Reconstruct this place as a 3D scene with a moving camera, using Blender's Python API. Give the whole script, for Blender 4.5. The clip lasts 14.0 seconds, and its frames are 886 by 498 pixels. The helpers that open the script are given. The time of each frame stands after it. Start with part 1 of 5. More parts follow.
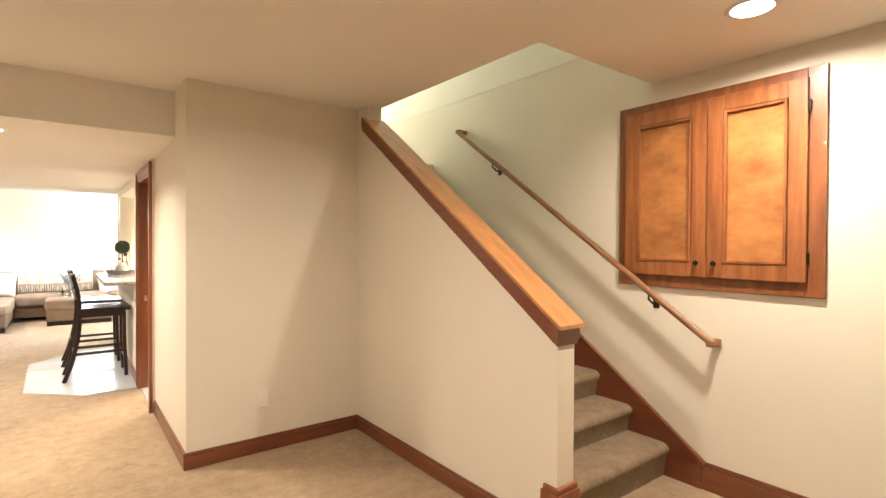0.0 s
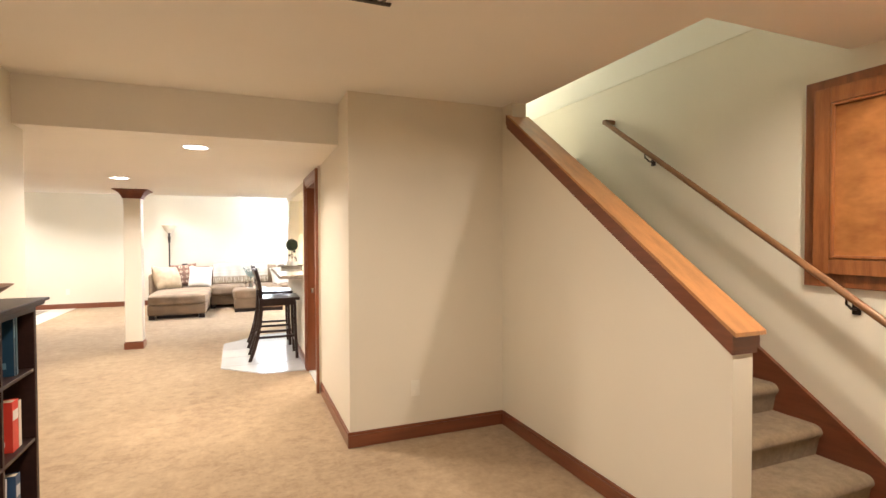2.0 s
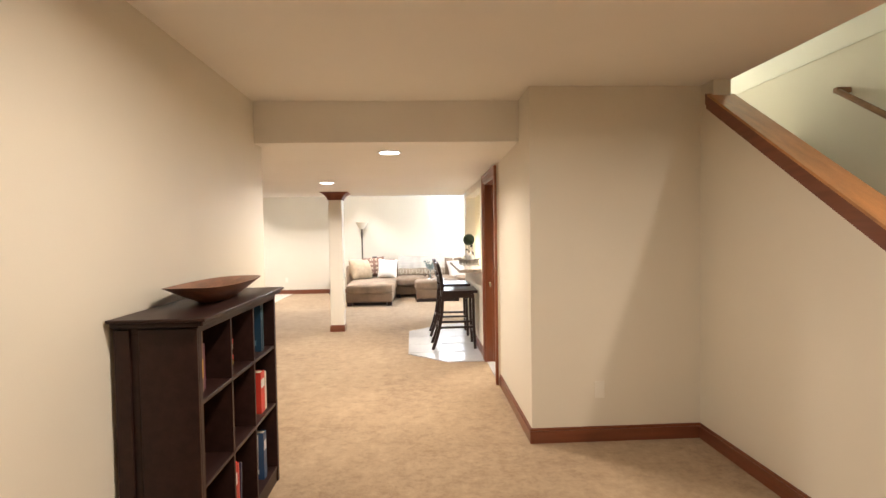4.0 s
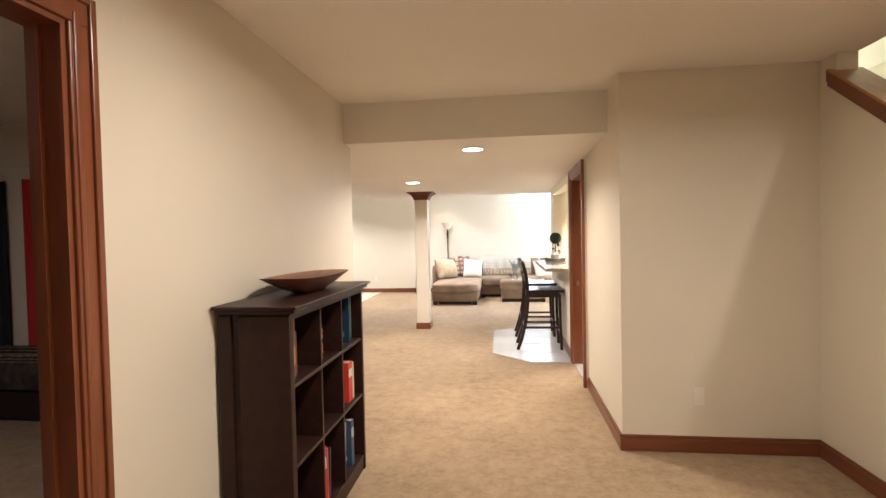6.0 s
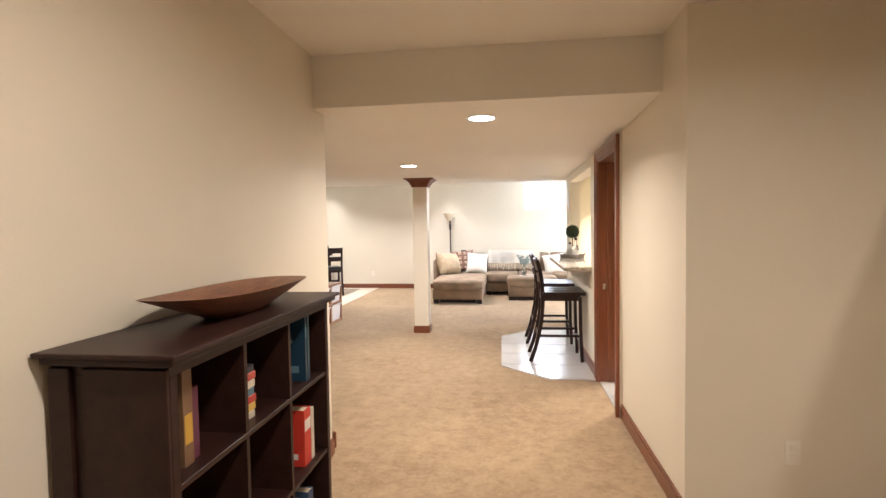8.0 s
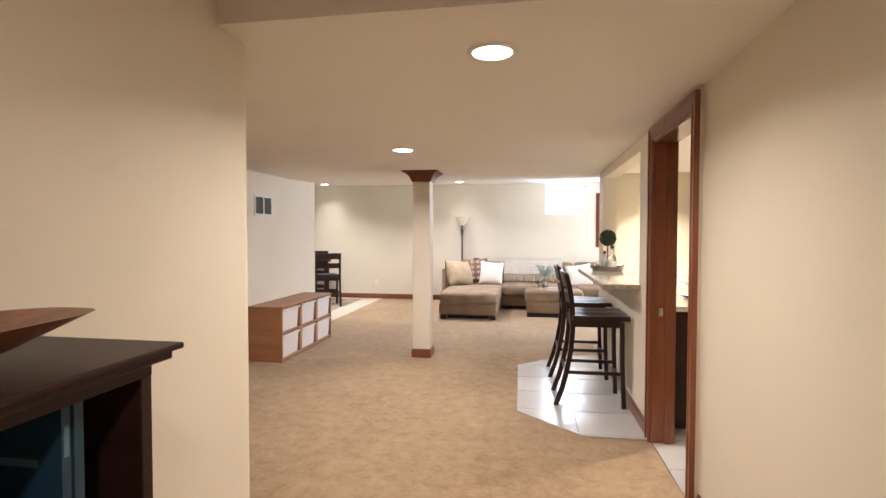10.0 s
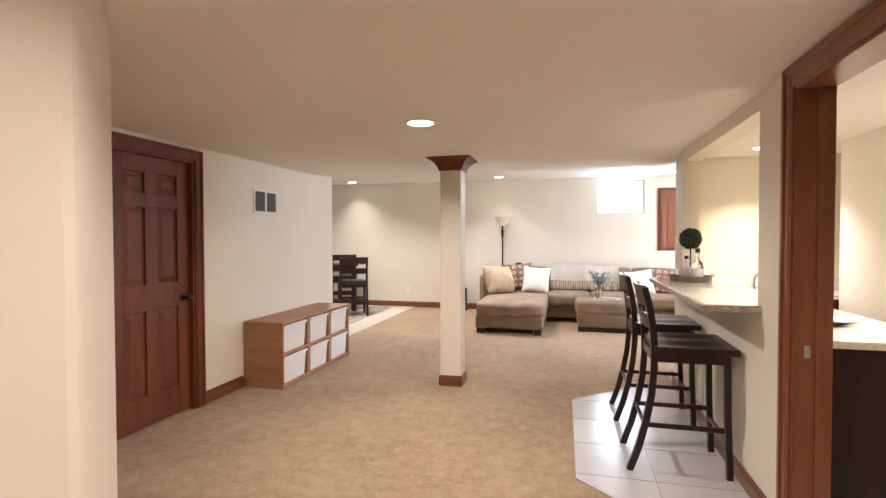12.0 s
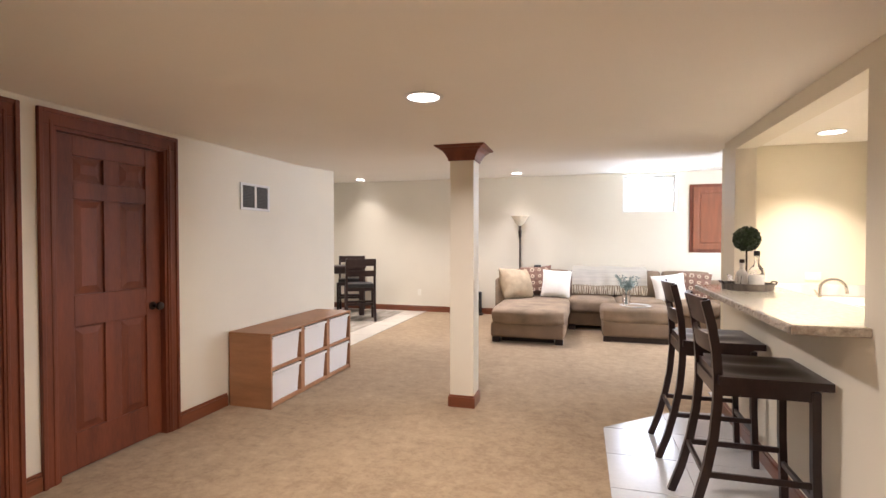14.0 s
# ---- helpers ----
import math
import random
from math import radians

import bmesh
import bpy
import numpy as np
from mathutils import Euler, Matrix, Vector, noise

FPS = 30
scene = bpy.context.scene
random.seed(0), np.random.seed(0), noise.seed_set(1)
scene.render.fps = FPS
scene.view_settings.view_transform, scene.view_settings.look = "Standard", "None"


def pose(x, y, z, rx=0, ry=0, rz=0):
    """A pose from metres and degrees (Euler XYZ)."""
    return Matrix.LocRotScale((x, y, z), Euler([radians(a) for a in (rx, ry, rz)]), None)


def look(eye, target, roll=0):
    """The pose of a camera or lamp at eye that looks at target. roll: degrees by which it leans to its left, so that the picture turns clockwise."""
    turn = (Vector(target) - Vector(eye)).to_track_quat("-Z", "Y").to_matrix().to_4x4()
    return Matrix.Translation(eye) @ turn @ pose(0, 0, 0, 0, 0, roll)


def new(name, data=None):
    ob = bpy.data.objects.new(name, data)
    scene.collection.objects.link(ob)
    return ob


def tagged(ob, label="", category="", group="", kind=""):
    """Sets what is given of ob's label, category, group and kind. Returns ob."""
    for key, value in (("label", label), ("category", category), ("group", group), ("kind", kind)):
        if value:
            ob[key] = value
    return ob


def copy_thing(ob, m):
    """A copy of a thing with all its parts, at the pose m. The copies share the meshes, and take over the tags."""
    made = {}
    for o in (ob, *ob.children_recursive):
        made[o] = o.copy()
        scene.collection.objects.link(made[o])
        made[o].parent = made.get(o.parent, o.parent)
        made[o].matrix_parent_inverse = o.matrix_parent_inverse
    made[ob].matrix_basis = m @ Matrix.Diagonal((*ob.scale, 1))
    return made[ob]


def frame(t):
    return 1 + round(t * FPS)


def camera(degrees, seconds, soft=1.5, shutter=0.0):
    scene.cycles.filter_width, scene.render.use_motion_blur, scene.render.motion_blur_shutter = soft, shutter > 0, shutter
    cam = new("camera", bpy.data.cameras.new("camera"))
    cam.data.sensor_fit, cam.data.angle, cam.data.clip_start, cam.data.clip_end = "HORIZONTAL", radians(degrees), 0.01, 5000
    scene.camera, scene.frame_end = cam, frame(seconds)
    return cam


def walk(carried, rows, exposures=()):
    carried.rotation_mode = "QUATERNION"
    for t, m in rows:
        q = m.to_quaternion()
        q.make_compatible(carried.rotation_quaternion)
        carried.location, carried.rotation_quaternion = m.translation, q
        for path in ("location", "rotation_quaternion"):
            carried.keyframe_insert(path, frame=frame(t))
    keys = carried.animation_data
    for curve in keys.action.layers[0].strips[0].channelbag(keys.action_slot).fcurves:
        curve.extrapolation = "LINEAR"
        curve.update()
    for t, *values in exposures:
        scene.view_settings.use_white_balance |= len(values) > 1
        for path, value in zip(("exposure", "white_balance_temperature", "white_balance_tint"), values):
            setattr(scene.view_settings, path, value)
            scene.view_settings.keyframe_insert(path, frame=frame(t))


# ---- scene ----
cam = camera(83.5, 14.0)
PATH = [
    (0, (0.166, 0.248, 1.46), (1.38, 1.838, 1.436), 0.3),
    (0.5, (0.14, 0.26, 1.467), (1.291, 1.895, 1.435), 0.2),
    (1, (0.136, 0.273, 1.469), (1.162, 1.99, 1.435), 0.1),
    (1.5, (0.124, 0.285, 1.465), (1.008, 2.079, 1.428), -0.1),
    (2, (0.096, 0.291, 1.473), (0.844, 2.145, 1.43), -0.2),
    (2.5, (0.094, 0.297, 1.475), (0.674, 2.21, 1.43), -0.5),
    (3, (0.071, 0.315, 1.468), (0.486, 2.271, 1.426), -0.7),
    (3.5, (0.033, 0.324, 1.495), (0.281, 2.307, 1.435), -0.8),
    (4, (0.008, 0.322, 1.498), (0.103, 2.319, 1.432), -0.9),
    (4.2, (-0.006, 0.33, 1.472), (0.04, 2.329, 1.418), -1.0),
    (6.3, (0.03, 0.354, 1.455), (-0.236, 2.336, 1.398), -1.0),
    (6.5, (0.023, 0.408, 1.451), (-0.243, 2.389, 1.384), -0.8),
    (7, (-0.019, 0.652, 1.438), (-0.287, 2.632, 1.358), -0.9),
    (7.5, (-0.051, 0.936, 1.458), (-0.313, 2.917, 1.37), -0.9),
    (8, (-0.061, 1.241, 1.467), (-0.324, 3.222, 1.379), -0.9),
    (8.2, (-0.109, 1.369, 1.461), (-0.35, 3.353, 1.381), -1.1),
    (10.3, (-0.085, 2.598, 1.395), (-0.436, 4.566, 1.341), -0.1),
    (10.5, (-0.097, 2.704, 1.383), (-0.463, 4.669, 1.332), -0.3),
    (11, (-0.098, 2.997, 1.401), (-0.535, 4.948, 1.347), -0.2),
    (11.5, (-0.132, 3.254, 1.394), (-0.613, 5.195, 1.344), -0.2),
    (12, (-0.188, 3.489, 1.393), (-0.684, 5.426, 1.348), -0.1),
    (12.5, (-0.236, 3.691, 1.391), (-0.747, 5.624, 1.345), -0.2),
    (13, (-0.254, 3.88, 1.387), (-0.783, 5.808, 1.347), -0.1),
    (13.5, (-0.267, 3.999, 1.379), (-0.815, 5.922, 1.345), 0.0),
    (14, (-0.289, 4.066, 1.384), (-0.846, 5.986, 1.343), -0.0),
]
EXPOSURES = [(0, 0.72, 6250, 13), (3.0, 0.42, 6150, 14), (6.5, 0.22, 6050, 15), (8.2, 0.08, 6050, 16), (10.3, -0.22, 6100, 18), (14.0, -0.2, 6050, 19)]
walk(cam, [(t, look(e, a, r)) for t, e, a, r in PATH], EXPOSURES)

# ---- world, daylight and lamps ----
HALL_Z, LOW_Z, MID_Z = 2.5, 2.19, 2.14
WARM, NEUTRAL, PALE, COOL = (1.0, 0.86, 0.68), (1.0, 0.91, 0.79), (1.0, 0.95, 0.91), (0.70, 0.85, 1.0)
CAN_POWER = 40.0

world = bpy.data.worlds.new("world")
scene.world = world
world.use_nodes = True
wn = world.node_tree.nodes
sky = wn.new("ShaderNodeTexSky")
sky.sky_type, sky.sun_disc = "NISHITA", False
sky.sun_elevation, sky.sun_rotation = radians(40), radians(200)
world.node_tree.links.new(sky.outputs[0], wn["Background"].inputs[0])
wn["Background"].inputs[1].default_value = 0.1


def area(name, m, power, colour, size, size_y=0.0, spread=180):
    lamp = bpy.data.lights.new(name, "AREA")
    lamp.energy, lamp.color, lamp.size, lamp.spread = power, colour, size, radians(spread)
    if size_y:
        lamp.shape, lamp.size_y = "RECTANGLE", size_y
    else:
        lamp.shape = "DISK"
    ob = new(name, lamp)
    ob.matrix_world = m
    return ob


# (x, y, ceiling height, colour, power factor, beam angle)
CANS = [
    # The cans at y 1.85 and y -1.2 are unseen, added to brighten the hall.
    (2.57, 1.17, HALL_Z, WARM, 0.76, 168), (0.1, 1.85, HALL_Z, WARM, 0.8, 168), (0.45, -1.2, HALL_Z, WARM, 0.15, 165),
    (-0.23, 4.54, 2.179, WARM, 0.68, 150), (-1.13, 6.59, MID_Z, NEUTRAL, 1.05, 156),
    (-4.39, 12.64, HALL_Z, NEUTRAL, 0.16, 104), (-1.445, 12.54, HALL_Z, PALE, 0.10, 100), (1.48, 12.52, HALL_Z, PALE, 0.07, 100),
    # Unseen row hidden by the soffit, added for the far wall's broad glow.
    (-4.05, 11.3, HALL_Z, NEUTRAL, 1.45, 140), (-1.42, 11.3, HALL_Z, PALE, 1.2, 140), (1.38, 11.0, HALL_Z, PALE, 0.6, 140),
    (1.48, 8.49, LOW_Z, WARM, 0.5, 98), (1.9, 6.6, LOW_Z, WARM, 1.4, 150),
]
for x, y, z, c, f, s in CANS:
    area("can_lamp", pose(x, y, z - 0.012), CAN_POWER * f, c, 0.13, spread=s)
area("window_daylight", pose(0.71, 13.12, 2.14, -90), 20, COOL, 0.8, 0.6)
area("side_daylight", pose(3.9, 10.9, 1.25, 90, 0, 90), 85, COOL, 2.4, 1.7)
area("upstairs_daylight", pose(2.66, 7.6, 4.3, -75, 0, 0), 65, (1.0, 0.97, 0.74), 0.9, 1.2)
# Unseen fill, added to give the bedroom its dim light.
area("bedroom_fill", pose(-3.2, 1.2, 2.44), 17, (1.0, 0.88, 0.84), 0.25)


# ---- materials ----
def material(name, colour, rough=0.6, metal=0.0, var=0.08, scale=6.0, bump=0.0, bump_scale=200.0, stretch=(1, 1, 1), spec=0.5, coat=0.0,
             dark=None, random_amount=0.0, wave=0.0, detail=4, rugged=0.5):
    """A surface with a broad tone variation, fine grain and fine relief, in metres of the object's own space."""
    m = bpy.data.materials.new(name)
    m.use_nodes = True
    nt = m.node_tree
    n, l = nt.nodes, nt.links
    b = n["Principled BSDF"]
    b.inputs["Roughness"].default_value, b.inputs["Metallic"].default_value = rough, metal
    b.inputs["Specular IOR Level"].default_value, b.inputs["Coat Weight"].default_value = spec, coat
    tc = n.new("ShaderNodeTexCoord")
    mp = n.new("ShaderNodeMapping")
    mp.inputs["Scale"].default_value = stretch
    l.new(tc.outputs["Object"], mp.inputs[0])
    vec = mp.outputs[0]
    n1 = n.new("ShaderNodeTexNoise")
    n1.inputs["Scale"].default_value, n1.inputs["Detail"].default_value, n1.inputs["Roughness"].default_value = scale, detail, rugged
    l.new(vec, n1.inputs["Vector"])
    n2 = n.new("ShaderNodeTexNoise")
    n2.inputs["Scale"].default_value, n2.inputs["Detail"].default_value = bump_scale, 2
    l.new(vec, n2.inputs["Vector"])
    add = n.new("ShaderNodeMath")
    add.operation = "MULTIPLY_ADD"
    l.new(n2.outputs[0], add.inputs[0])
    add.inputs[1].default_value = 0.35
    l.new(n1.outputs[0], add.inputs[2])
    drive = add.outputs[0]
    if wave:
        w = n.new("ShaderNodeTexWave")
        w.wave_type, w.bands_direction = "BANDS", "X"
        w.inputs["Scale"].default_value, w.inputs["Distortion"].default_value = wave, 9.0
        w.inputs["Detail"].default_value, w.inputs["Detail Scale"].default_value = 3, 1.2
        l.new(vec, w.inputs["Vector"])
        mix = n.new("ShaderNodeMath")
        mix.operation = "MULTIPLY_ADD"
        l.new(w.outputs[1], mix.inputs[0])
        mix.inputs[1].default_value = 0.45
        l.new(drive, mix.inputs[2])
        drive = mix.outputs[0]
    ramp = n.new("ShaderNodeValToRGB")
    lo, hi = (0.45, 0.95) if not wave else (0.5, 1.3)
    ramp.color_ramp.elements[0].position, ramp.color_ramp.elements[1].position = lo, min(hi, 1.0)
    d = dark or tuple(c * (1 - 2 * var) for c in colour)
    ramp.color_ramp.elements[0].color = (*d, 1)
    ramp.color_ramp.elements[1].color = (*(min(1, c * (1 + var)) for c in colour), 1)
    l.new(drive, ramp.inputs[0])
    out = ramp.outputs[0]
    if random_amount:
        info = n.new("ShaderNodeObjectInfo")
        hsv = n.new("ShaderNodeHueSaturation")
        mr = n.new("ShaderNodeMapRange")
        mr.inputs["To Min"].default_value, mr.inputs["To Max"].default_value = 1 - random_amount, 1 + random_amount
        l.new(info.outputs["Random"], mr.inputs["Value"])
        l.new(mr.outputs[0], hsv.inputs["Value"])
        l.new(out, hsv.inputs["Color"])
        out = hsv.outputs[0]
    l.new(out, b.inputs["Base Color"])
    if bump:
        bp = n.new("ShaderNodeBump")
        bp.inputs["Strength"].default_value, bp.inputs["Distance"].default_value = bump, 0.004
        l.new(n2.outputs[0], bp.inputs["Height"])
        l.new(bp.outputs[0], b.inputs["Normal"])
    return m


def glow(name, colour, strength):
    m = bpy.data.materials.new(name)
    m.use_nodes = True
    b = m.node_tree.nodes["Principled BSDF"]
    b.inputs["Base Color"].default_value = (0.8, 0.8, 0.8, 1)
    b.inputs["Emission Color"].default_value = (*colour, 1)
    b.inputs["Emission Strength"].default_value = strength
    return m


def glass(name, colour=(1, 1, 1), rough=0.02):
    m = bpy.data.materials.new(name)
    m.use_nodes = True
    b = m.node_tree.nodes["Principled BSDF"]
    b.inputs["Base Color"].default_value = (*colour, 1)
    b.inputs["Transmission Weight"].default_value, b.inputs["Roughness"].default_value = 1.0, rough
    b.inputs["IOR"].default_value = 1.45
    return m


def carpet(name, colour, worn, pile):
    """Cut pile: broad walked-in patches, hand-sized blotches where the pile lies over, and tufts."""
    m = bpy.data.materials.new(name)
    m.use_nodes = True
    n, l = m.node_tree.nodes, m.node_tree.links
    b = n["Principled BSDF"]
    b.inputs["Roughness"].default_value, b.inputs["Specular IOR Level"].default_value = 0.95, 0.08
    b.inputs["Sheen Weight"].default_value, b.inputs["Sheen Roughness"].default_value = 0.12, 0.6
    tc = n.new("ShaderNodeTexCoord")
    level = None
    for scale, detail, rough, weight, warp in ((1.1, 3, 0.55, 0.50, 0.4), (10.0, 3, 0.6, 0.60, 0.2), (30.0, 3, 0.65, 0.42, 0.0), (pile, 2, 0.6, 0.30, 0.0)):
        t = n.new("ShaderNodeTexNoise")
        t.inputs["Scale"].default_value, t.inputs["Detail"].default_value = scale, detail
        t.inputs["Roughness"].default_value, t.inputs["Distortion"].default_value = rough, warp
        l.new(tc.outputs["Object"], t.inputs["Vector"])
        k = n.new("ShaderNodeMath")
        k.operation = "MULTIPLY_ADD"
        l.new(t.outputs[0], k.inputs[0])
        k.inputs[1].default_value = weight
        if level is None:
            k.inputs[2].default_value = 0.5 - 0.5 * (0.50 + 0.60 + 0.42 + 0.30)
        else:
            l.new(level, k.inputs[2])
        level = k.outputs[0]
    ramp = n.new("ShaderNodeValToRGB")
    e = ramp.color_ramp.elements
    e[0].position, e[1].position = 0.14, 0.82
    e[0].color, e[1].color = (*worn, 1), (*colour, 1)
    l.new(level, ramp.inputs[0])
    l.new(ramp.outputs[0], b.inputs["Base Color"])
    bp = n.new("ShaderNodeBump")
    bp.inputs["Strength"].default_value, bp.inputs["Distance"].default_value = 0.9, 0.006
    l.new(level, bp.inputs["Height"])
    l.new(bp.outputs[0], b.inputs["Normal"])
    return m


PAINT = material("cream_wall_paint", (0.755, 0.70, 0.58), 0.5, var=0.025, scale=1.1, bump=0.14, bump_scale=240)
# Whiter than PAINT: the brighter light in the upper stairwell is in this colour.
PAINT_UP = material("lit_upper_wall", (0.86, 0.84, 0.76), 0.6, var=0.02, scale=1.2, bump=0.1, bump_scale=260)
PAINT_BAR = material("yellow_wall_paint", (0.79, 0.725, 0.565), 0.6, var=0.02, scale=1.2, bump=0.1, bump_scale=260)
CEIL = material("ceiling_paint", (0.86, 0.825, 0.755), 0.8, var=0.02, scale=0.9, bump=0.15, bump_scale=180)
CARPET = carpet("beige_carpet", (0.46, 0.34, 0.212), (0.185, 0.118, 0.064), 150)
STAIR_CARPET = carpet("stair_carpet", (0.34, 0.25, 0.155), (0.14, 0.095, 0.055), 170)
TRIM = material("cherry_trim", (0.235, 0.071, 0.028), 0.3, var=0.12, scale=3, bump=0.05, stretch=(6, 6, 0.8), coat=0.3, bump_scale=30)
TRIM_H = material("cherry_trim_level", (0.19, 0.057, 0.024), 0.3, var=0.11, scale=3, bump=0.05, stretch=(1, 0.8, 12), coat=0.3, bump_scale=30)
DARK_DOOR = material("dark_cherry_door", (0.185, 0.048, 0.019), 0.52, dark=(0.10, 0.025, 0.011), var=0.12, scale=2.4, bump=0.05, stretch=(5, 3.5, 0.6), spec=0.4, coat=0.0, bump_scale=30, detail=6)
HONEY = material("honey_wood", (0.36, 0.132, 0.040), 0.33, dark=(0.19, 0.058, 0.018), var=0.1, scale=2.6, bump=0.05, stretch=(3, 9, 0.8), detail=6, coat=0.3, bump_scale=26)
HONEY_D = material("dark_honey_wood", (0.255, 0.085, 0.028), 0.33, var=0.22, scale=2.6, bump=0.05, stretch=(3, 7, 1.0), detail=6, coat=0.3, bump_scale=26)
HONEY_P = material("figured_honey_wood", (0.50, 0.215, 0.064), 0.3, dark=(0.25, 0.088, 0.024), var=0.1, scale=1.9, bump=0.02, stretch=(1, 1.6, 3.0), detail=4, rugged=0.55, coat=0.3, bump_scale=9)
# Stair cap's top, with the lamp light from above put into its colour.
CAP = material("lit_cap_wood", (0.49, 0.225, 0.08), 0.33, var=0.14, scale=2.6, bump=0.05, stretch=(8, 0.9, 3), coat=0.3, bump_scale=26)
RAIL = material("oak_rail", (0.29, 0.135, 0.055), 0.38, var=0.15, scale=4, bump=0.03, stretch=(6, 0.8, 3), coat=0.15, bump_scale=30)
ESPRESSO = material("espresso_wood", (0.031, 0.0125, 0.0095), 0.42, var=0.2, scale=4, bump=0.05, stretch=(6, 1, 6), spec=0.3, bump_scale=40)
BLACKWOOD = material("black_stained_wood", (0.022, 0.010, 0.009), 0.33, var=0.2, scale=5, bump=0.04, stretch=(4, 4, 1), spec=0.4, coat=0.1, bump_scale=40)
BOWLWOOD = material("bowl_wood", (0.25, 0.11, 0.06), 0.38, var=0.25, scale=5, bump=0.06, stretch=(6, 1, 6), bump_scale=30)
TOYWOOD = material("maple_laminate", (0.37, 0.178, 0.083), 0.45, var=0.1, scale=3, bump=0.03, stretch=(1, 1, 6), bump_scale=50)
BINWHITE = material("white_plastic", (0.74, 0.73, 0.72), 0.4, var=0.02, scale=3)
TILE = material("pale_floor_tile", (0.52, 0.515, 0.505), 0.2, var=0.05, scale=2.2, bump=0.03, bump_scale=60, random_amount=0.04)
GROUT = material("grey_grout", (0.42, 0.40, 0.37), 0.9, var=0.1, scale=20)
DTILE = material("beige_floor_tile", (0.66, 0.60, 0.51), 0.3, var=0.06, scale=2.2, bump=0.03, bump_scale=60, random_amount=0.05)
RUG = material("grey_rug", (0.40, 0.35, 0.29), 0.95, var=0.3, scale=2.4, bump=0.8, bump_scale=150, stretch=(3, 0.7, 1), spec=0.1)
SUEDE = material("taupe_microsuede", (0.29, 0.215, 0.15), 0.9, var=0.2, scale=3.5, bump=0.35, bump_scale=160, spec=0.2)
SUEDE_D = material("taupe_base", (0.25, 0.18, 0.125), 0.9, var=0.1, scale=5, bump=0.35, bump_scale=160, spec=0.2)
TAN = material("tan_pillow", (0.42, 0.325, 0.215), 0.9, var=0.14, scale=8, bump=0.3, bump_scale=180, spec=0.2)
WHITEFAB = material("white_linen", (0.80, 0.77, 0.71), 0.9, var=0.04, scale=8, bump=0.4, bump_scale=220, spec=0.2)
THROW = material("cream_knit", (0.84, 0.80, 0.72), 0.95, var=0.07, scale=7, bump=0.5, bump_scale=40, spec=0.1, stretch=(0.25, 1.5, 5))
FRINGE = material("tan_fringe", (0.70, 0.61, 0.48), 0.95, var=0.1, scale=14, spec=0.1)
GRANITE = material("speckled_quartz", (0.80, 0.75, 0.65), 0.1, var=0.10, scale=45, bump=0.0, bump_scale=220, coat=0.3)
CHISEL = material("chiselled_quartz", (0.50, 0.44, 0.36), 0.5, dark=(0.22, 0.18, 0.14), var=0.1, scale=38, bump=0.4, bump_scale=160)
MARBLE = material("veined_marble", (0.70, 0.67, 0.63), 0.15, var=0.12, scale=5, detail=6, wave=1.6, coat=0.3)
BRONZE = material("oil_rubbed_bronze", (0.05, 0.035, 0.028), 0.35, metal=0.8, var=0.15, scale=30)
STEEL = material("brushed_nickel", (0.60, 0.57, 0.52), 0.25, metal=1.0, var=0.05, scale=40)
BLACK = material("black_plastic", (0.015, 0.015, 0.016), 0.4, var=0.1, scale=20)
PLATE = material("ivory_plastic", (0.82, 0.78, 0.68), 0.35, var=0.01, scale=10)
GRILLE = material("white_enamel", (0.76, 0.75, 0.73), 0.35, var=0.02, scale=10)
GRILLE_IN = material("grille_filter", (0.13, 0.125, 0.12), 0.8, var=0.2, scale=60)
TRAYMAT = material("grey_wash_wood", (0.16, 0.135, 0.11), 0.6, var=0.3, scale=12, stretch=(1, 4, 1))
LEAF = material("boxwood_leaf", (0.045, 0.075, 0.03), 0.55, var=0.3, scale=40, random_amount=0.2)
SAGE = material("sage_leaf", (0.26, 0.33, 0.31), 0.6, var=0.25, scale=40)
CERAMIC = material("white_ceramic", (0.78, 0.77, 0.74), 0.15, var=0.02, scale=10)
SHADE = material("alabaster_glass", (0.80, 0.72, 0.56), 0.35, var=0.08, scale=14)
RED = material("red_cloth", (0.50, 0.025, 0.025), 0.85, var=0.08, scale=6, bump=0.3)
BLACKCLOTH = material("black_cloth", (0.012, 0.012, 0.016), 0.9, var=0.1, scale=6, bump=0.3)
GLOW = glow("lamp_glow", (1.0, 0.93, 0.80), 14.0)
SKYGLOW = glow("bright_daylight", (0.93, 0.97, 1.0), 9.0)
CLEAR = glass("clear_glass")


# ---- mesh helpers ----
def bm_box(bm, x0, x1, y0, y1, z0, z1, bevel=0.0, seg=2):
    sub = bmesh.new() if bevel else bm
    v = [sub.verts.new((x, y, z)) for x in (x0, x1) for y in (y0, y1) for z in (z0, z1)]
    for q in ((0, 1, 3, 2), (4, 6, 7, 5), (0, 4, 5, 1), (2, 3, 7, 6), (0, 2, 6, 4), (1, 5, 7, 3)):
        sub.faces.new([v[i] for i in q])
    if bevel:
        bmesh.ops.bevel(sub, geom=list(sub.edges), offset=bevel, segments=seg, affect="EDGES", profile=0.5)
        merge(bm, sub)
    return bm


def merge(bm, sub):
    tmp = bpy.data.meshes.new("tmp")
    sub.to_mesh(tmp)
    sub.free()
    bm.from_mesh(tmp)
    bpy.data.meshes.remove(tmp)


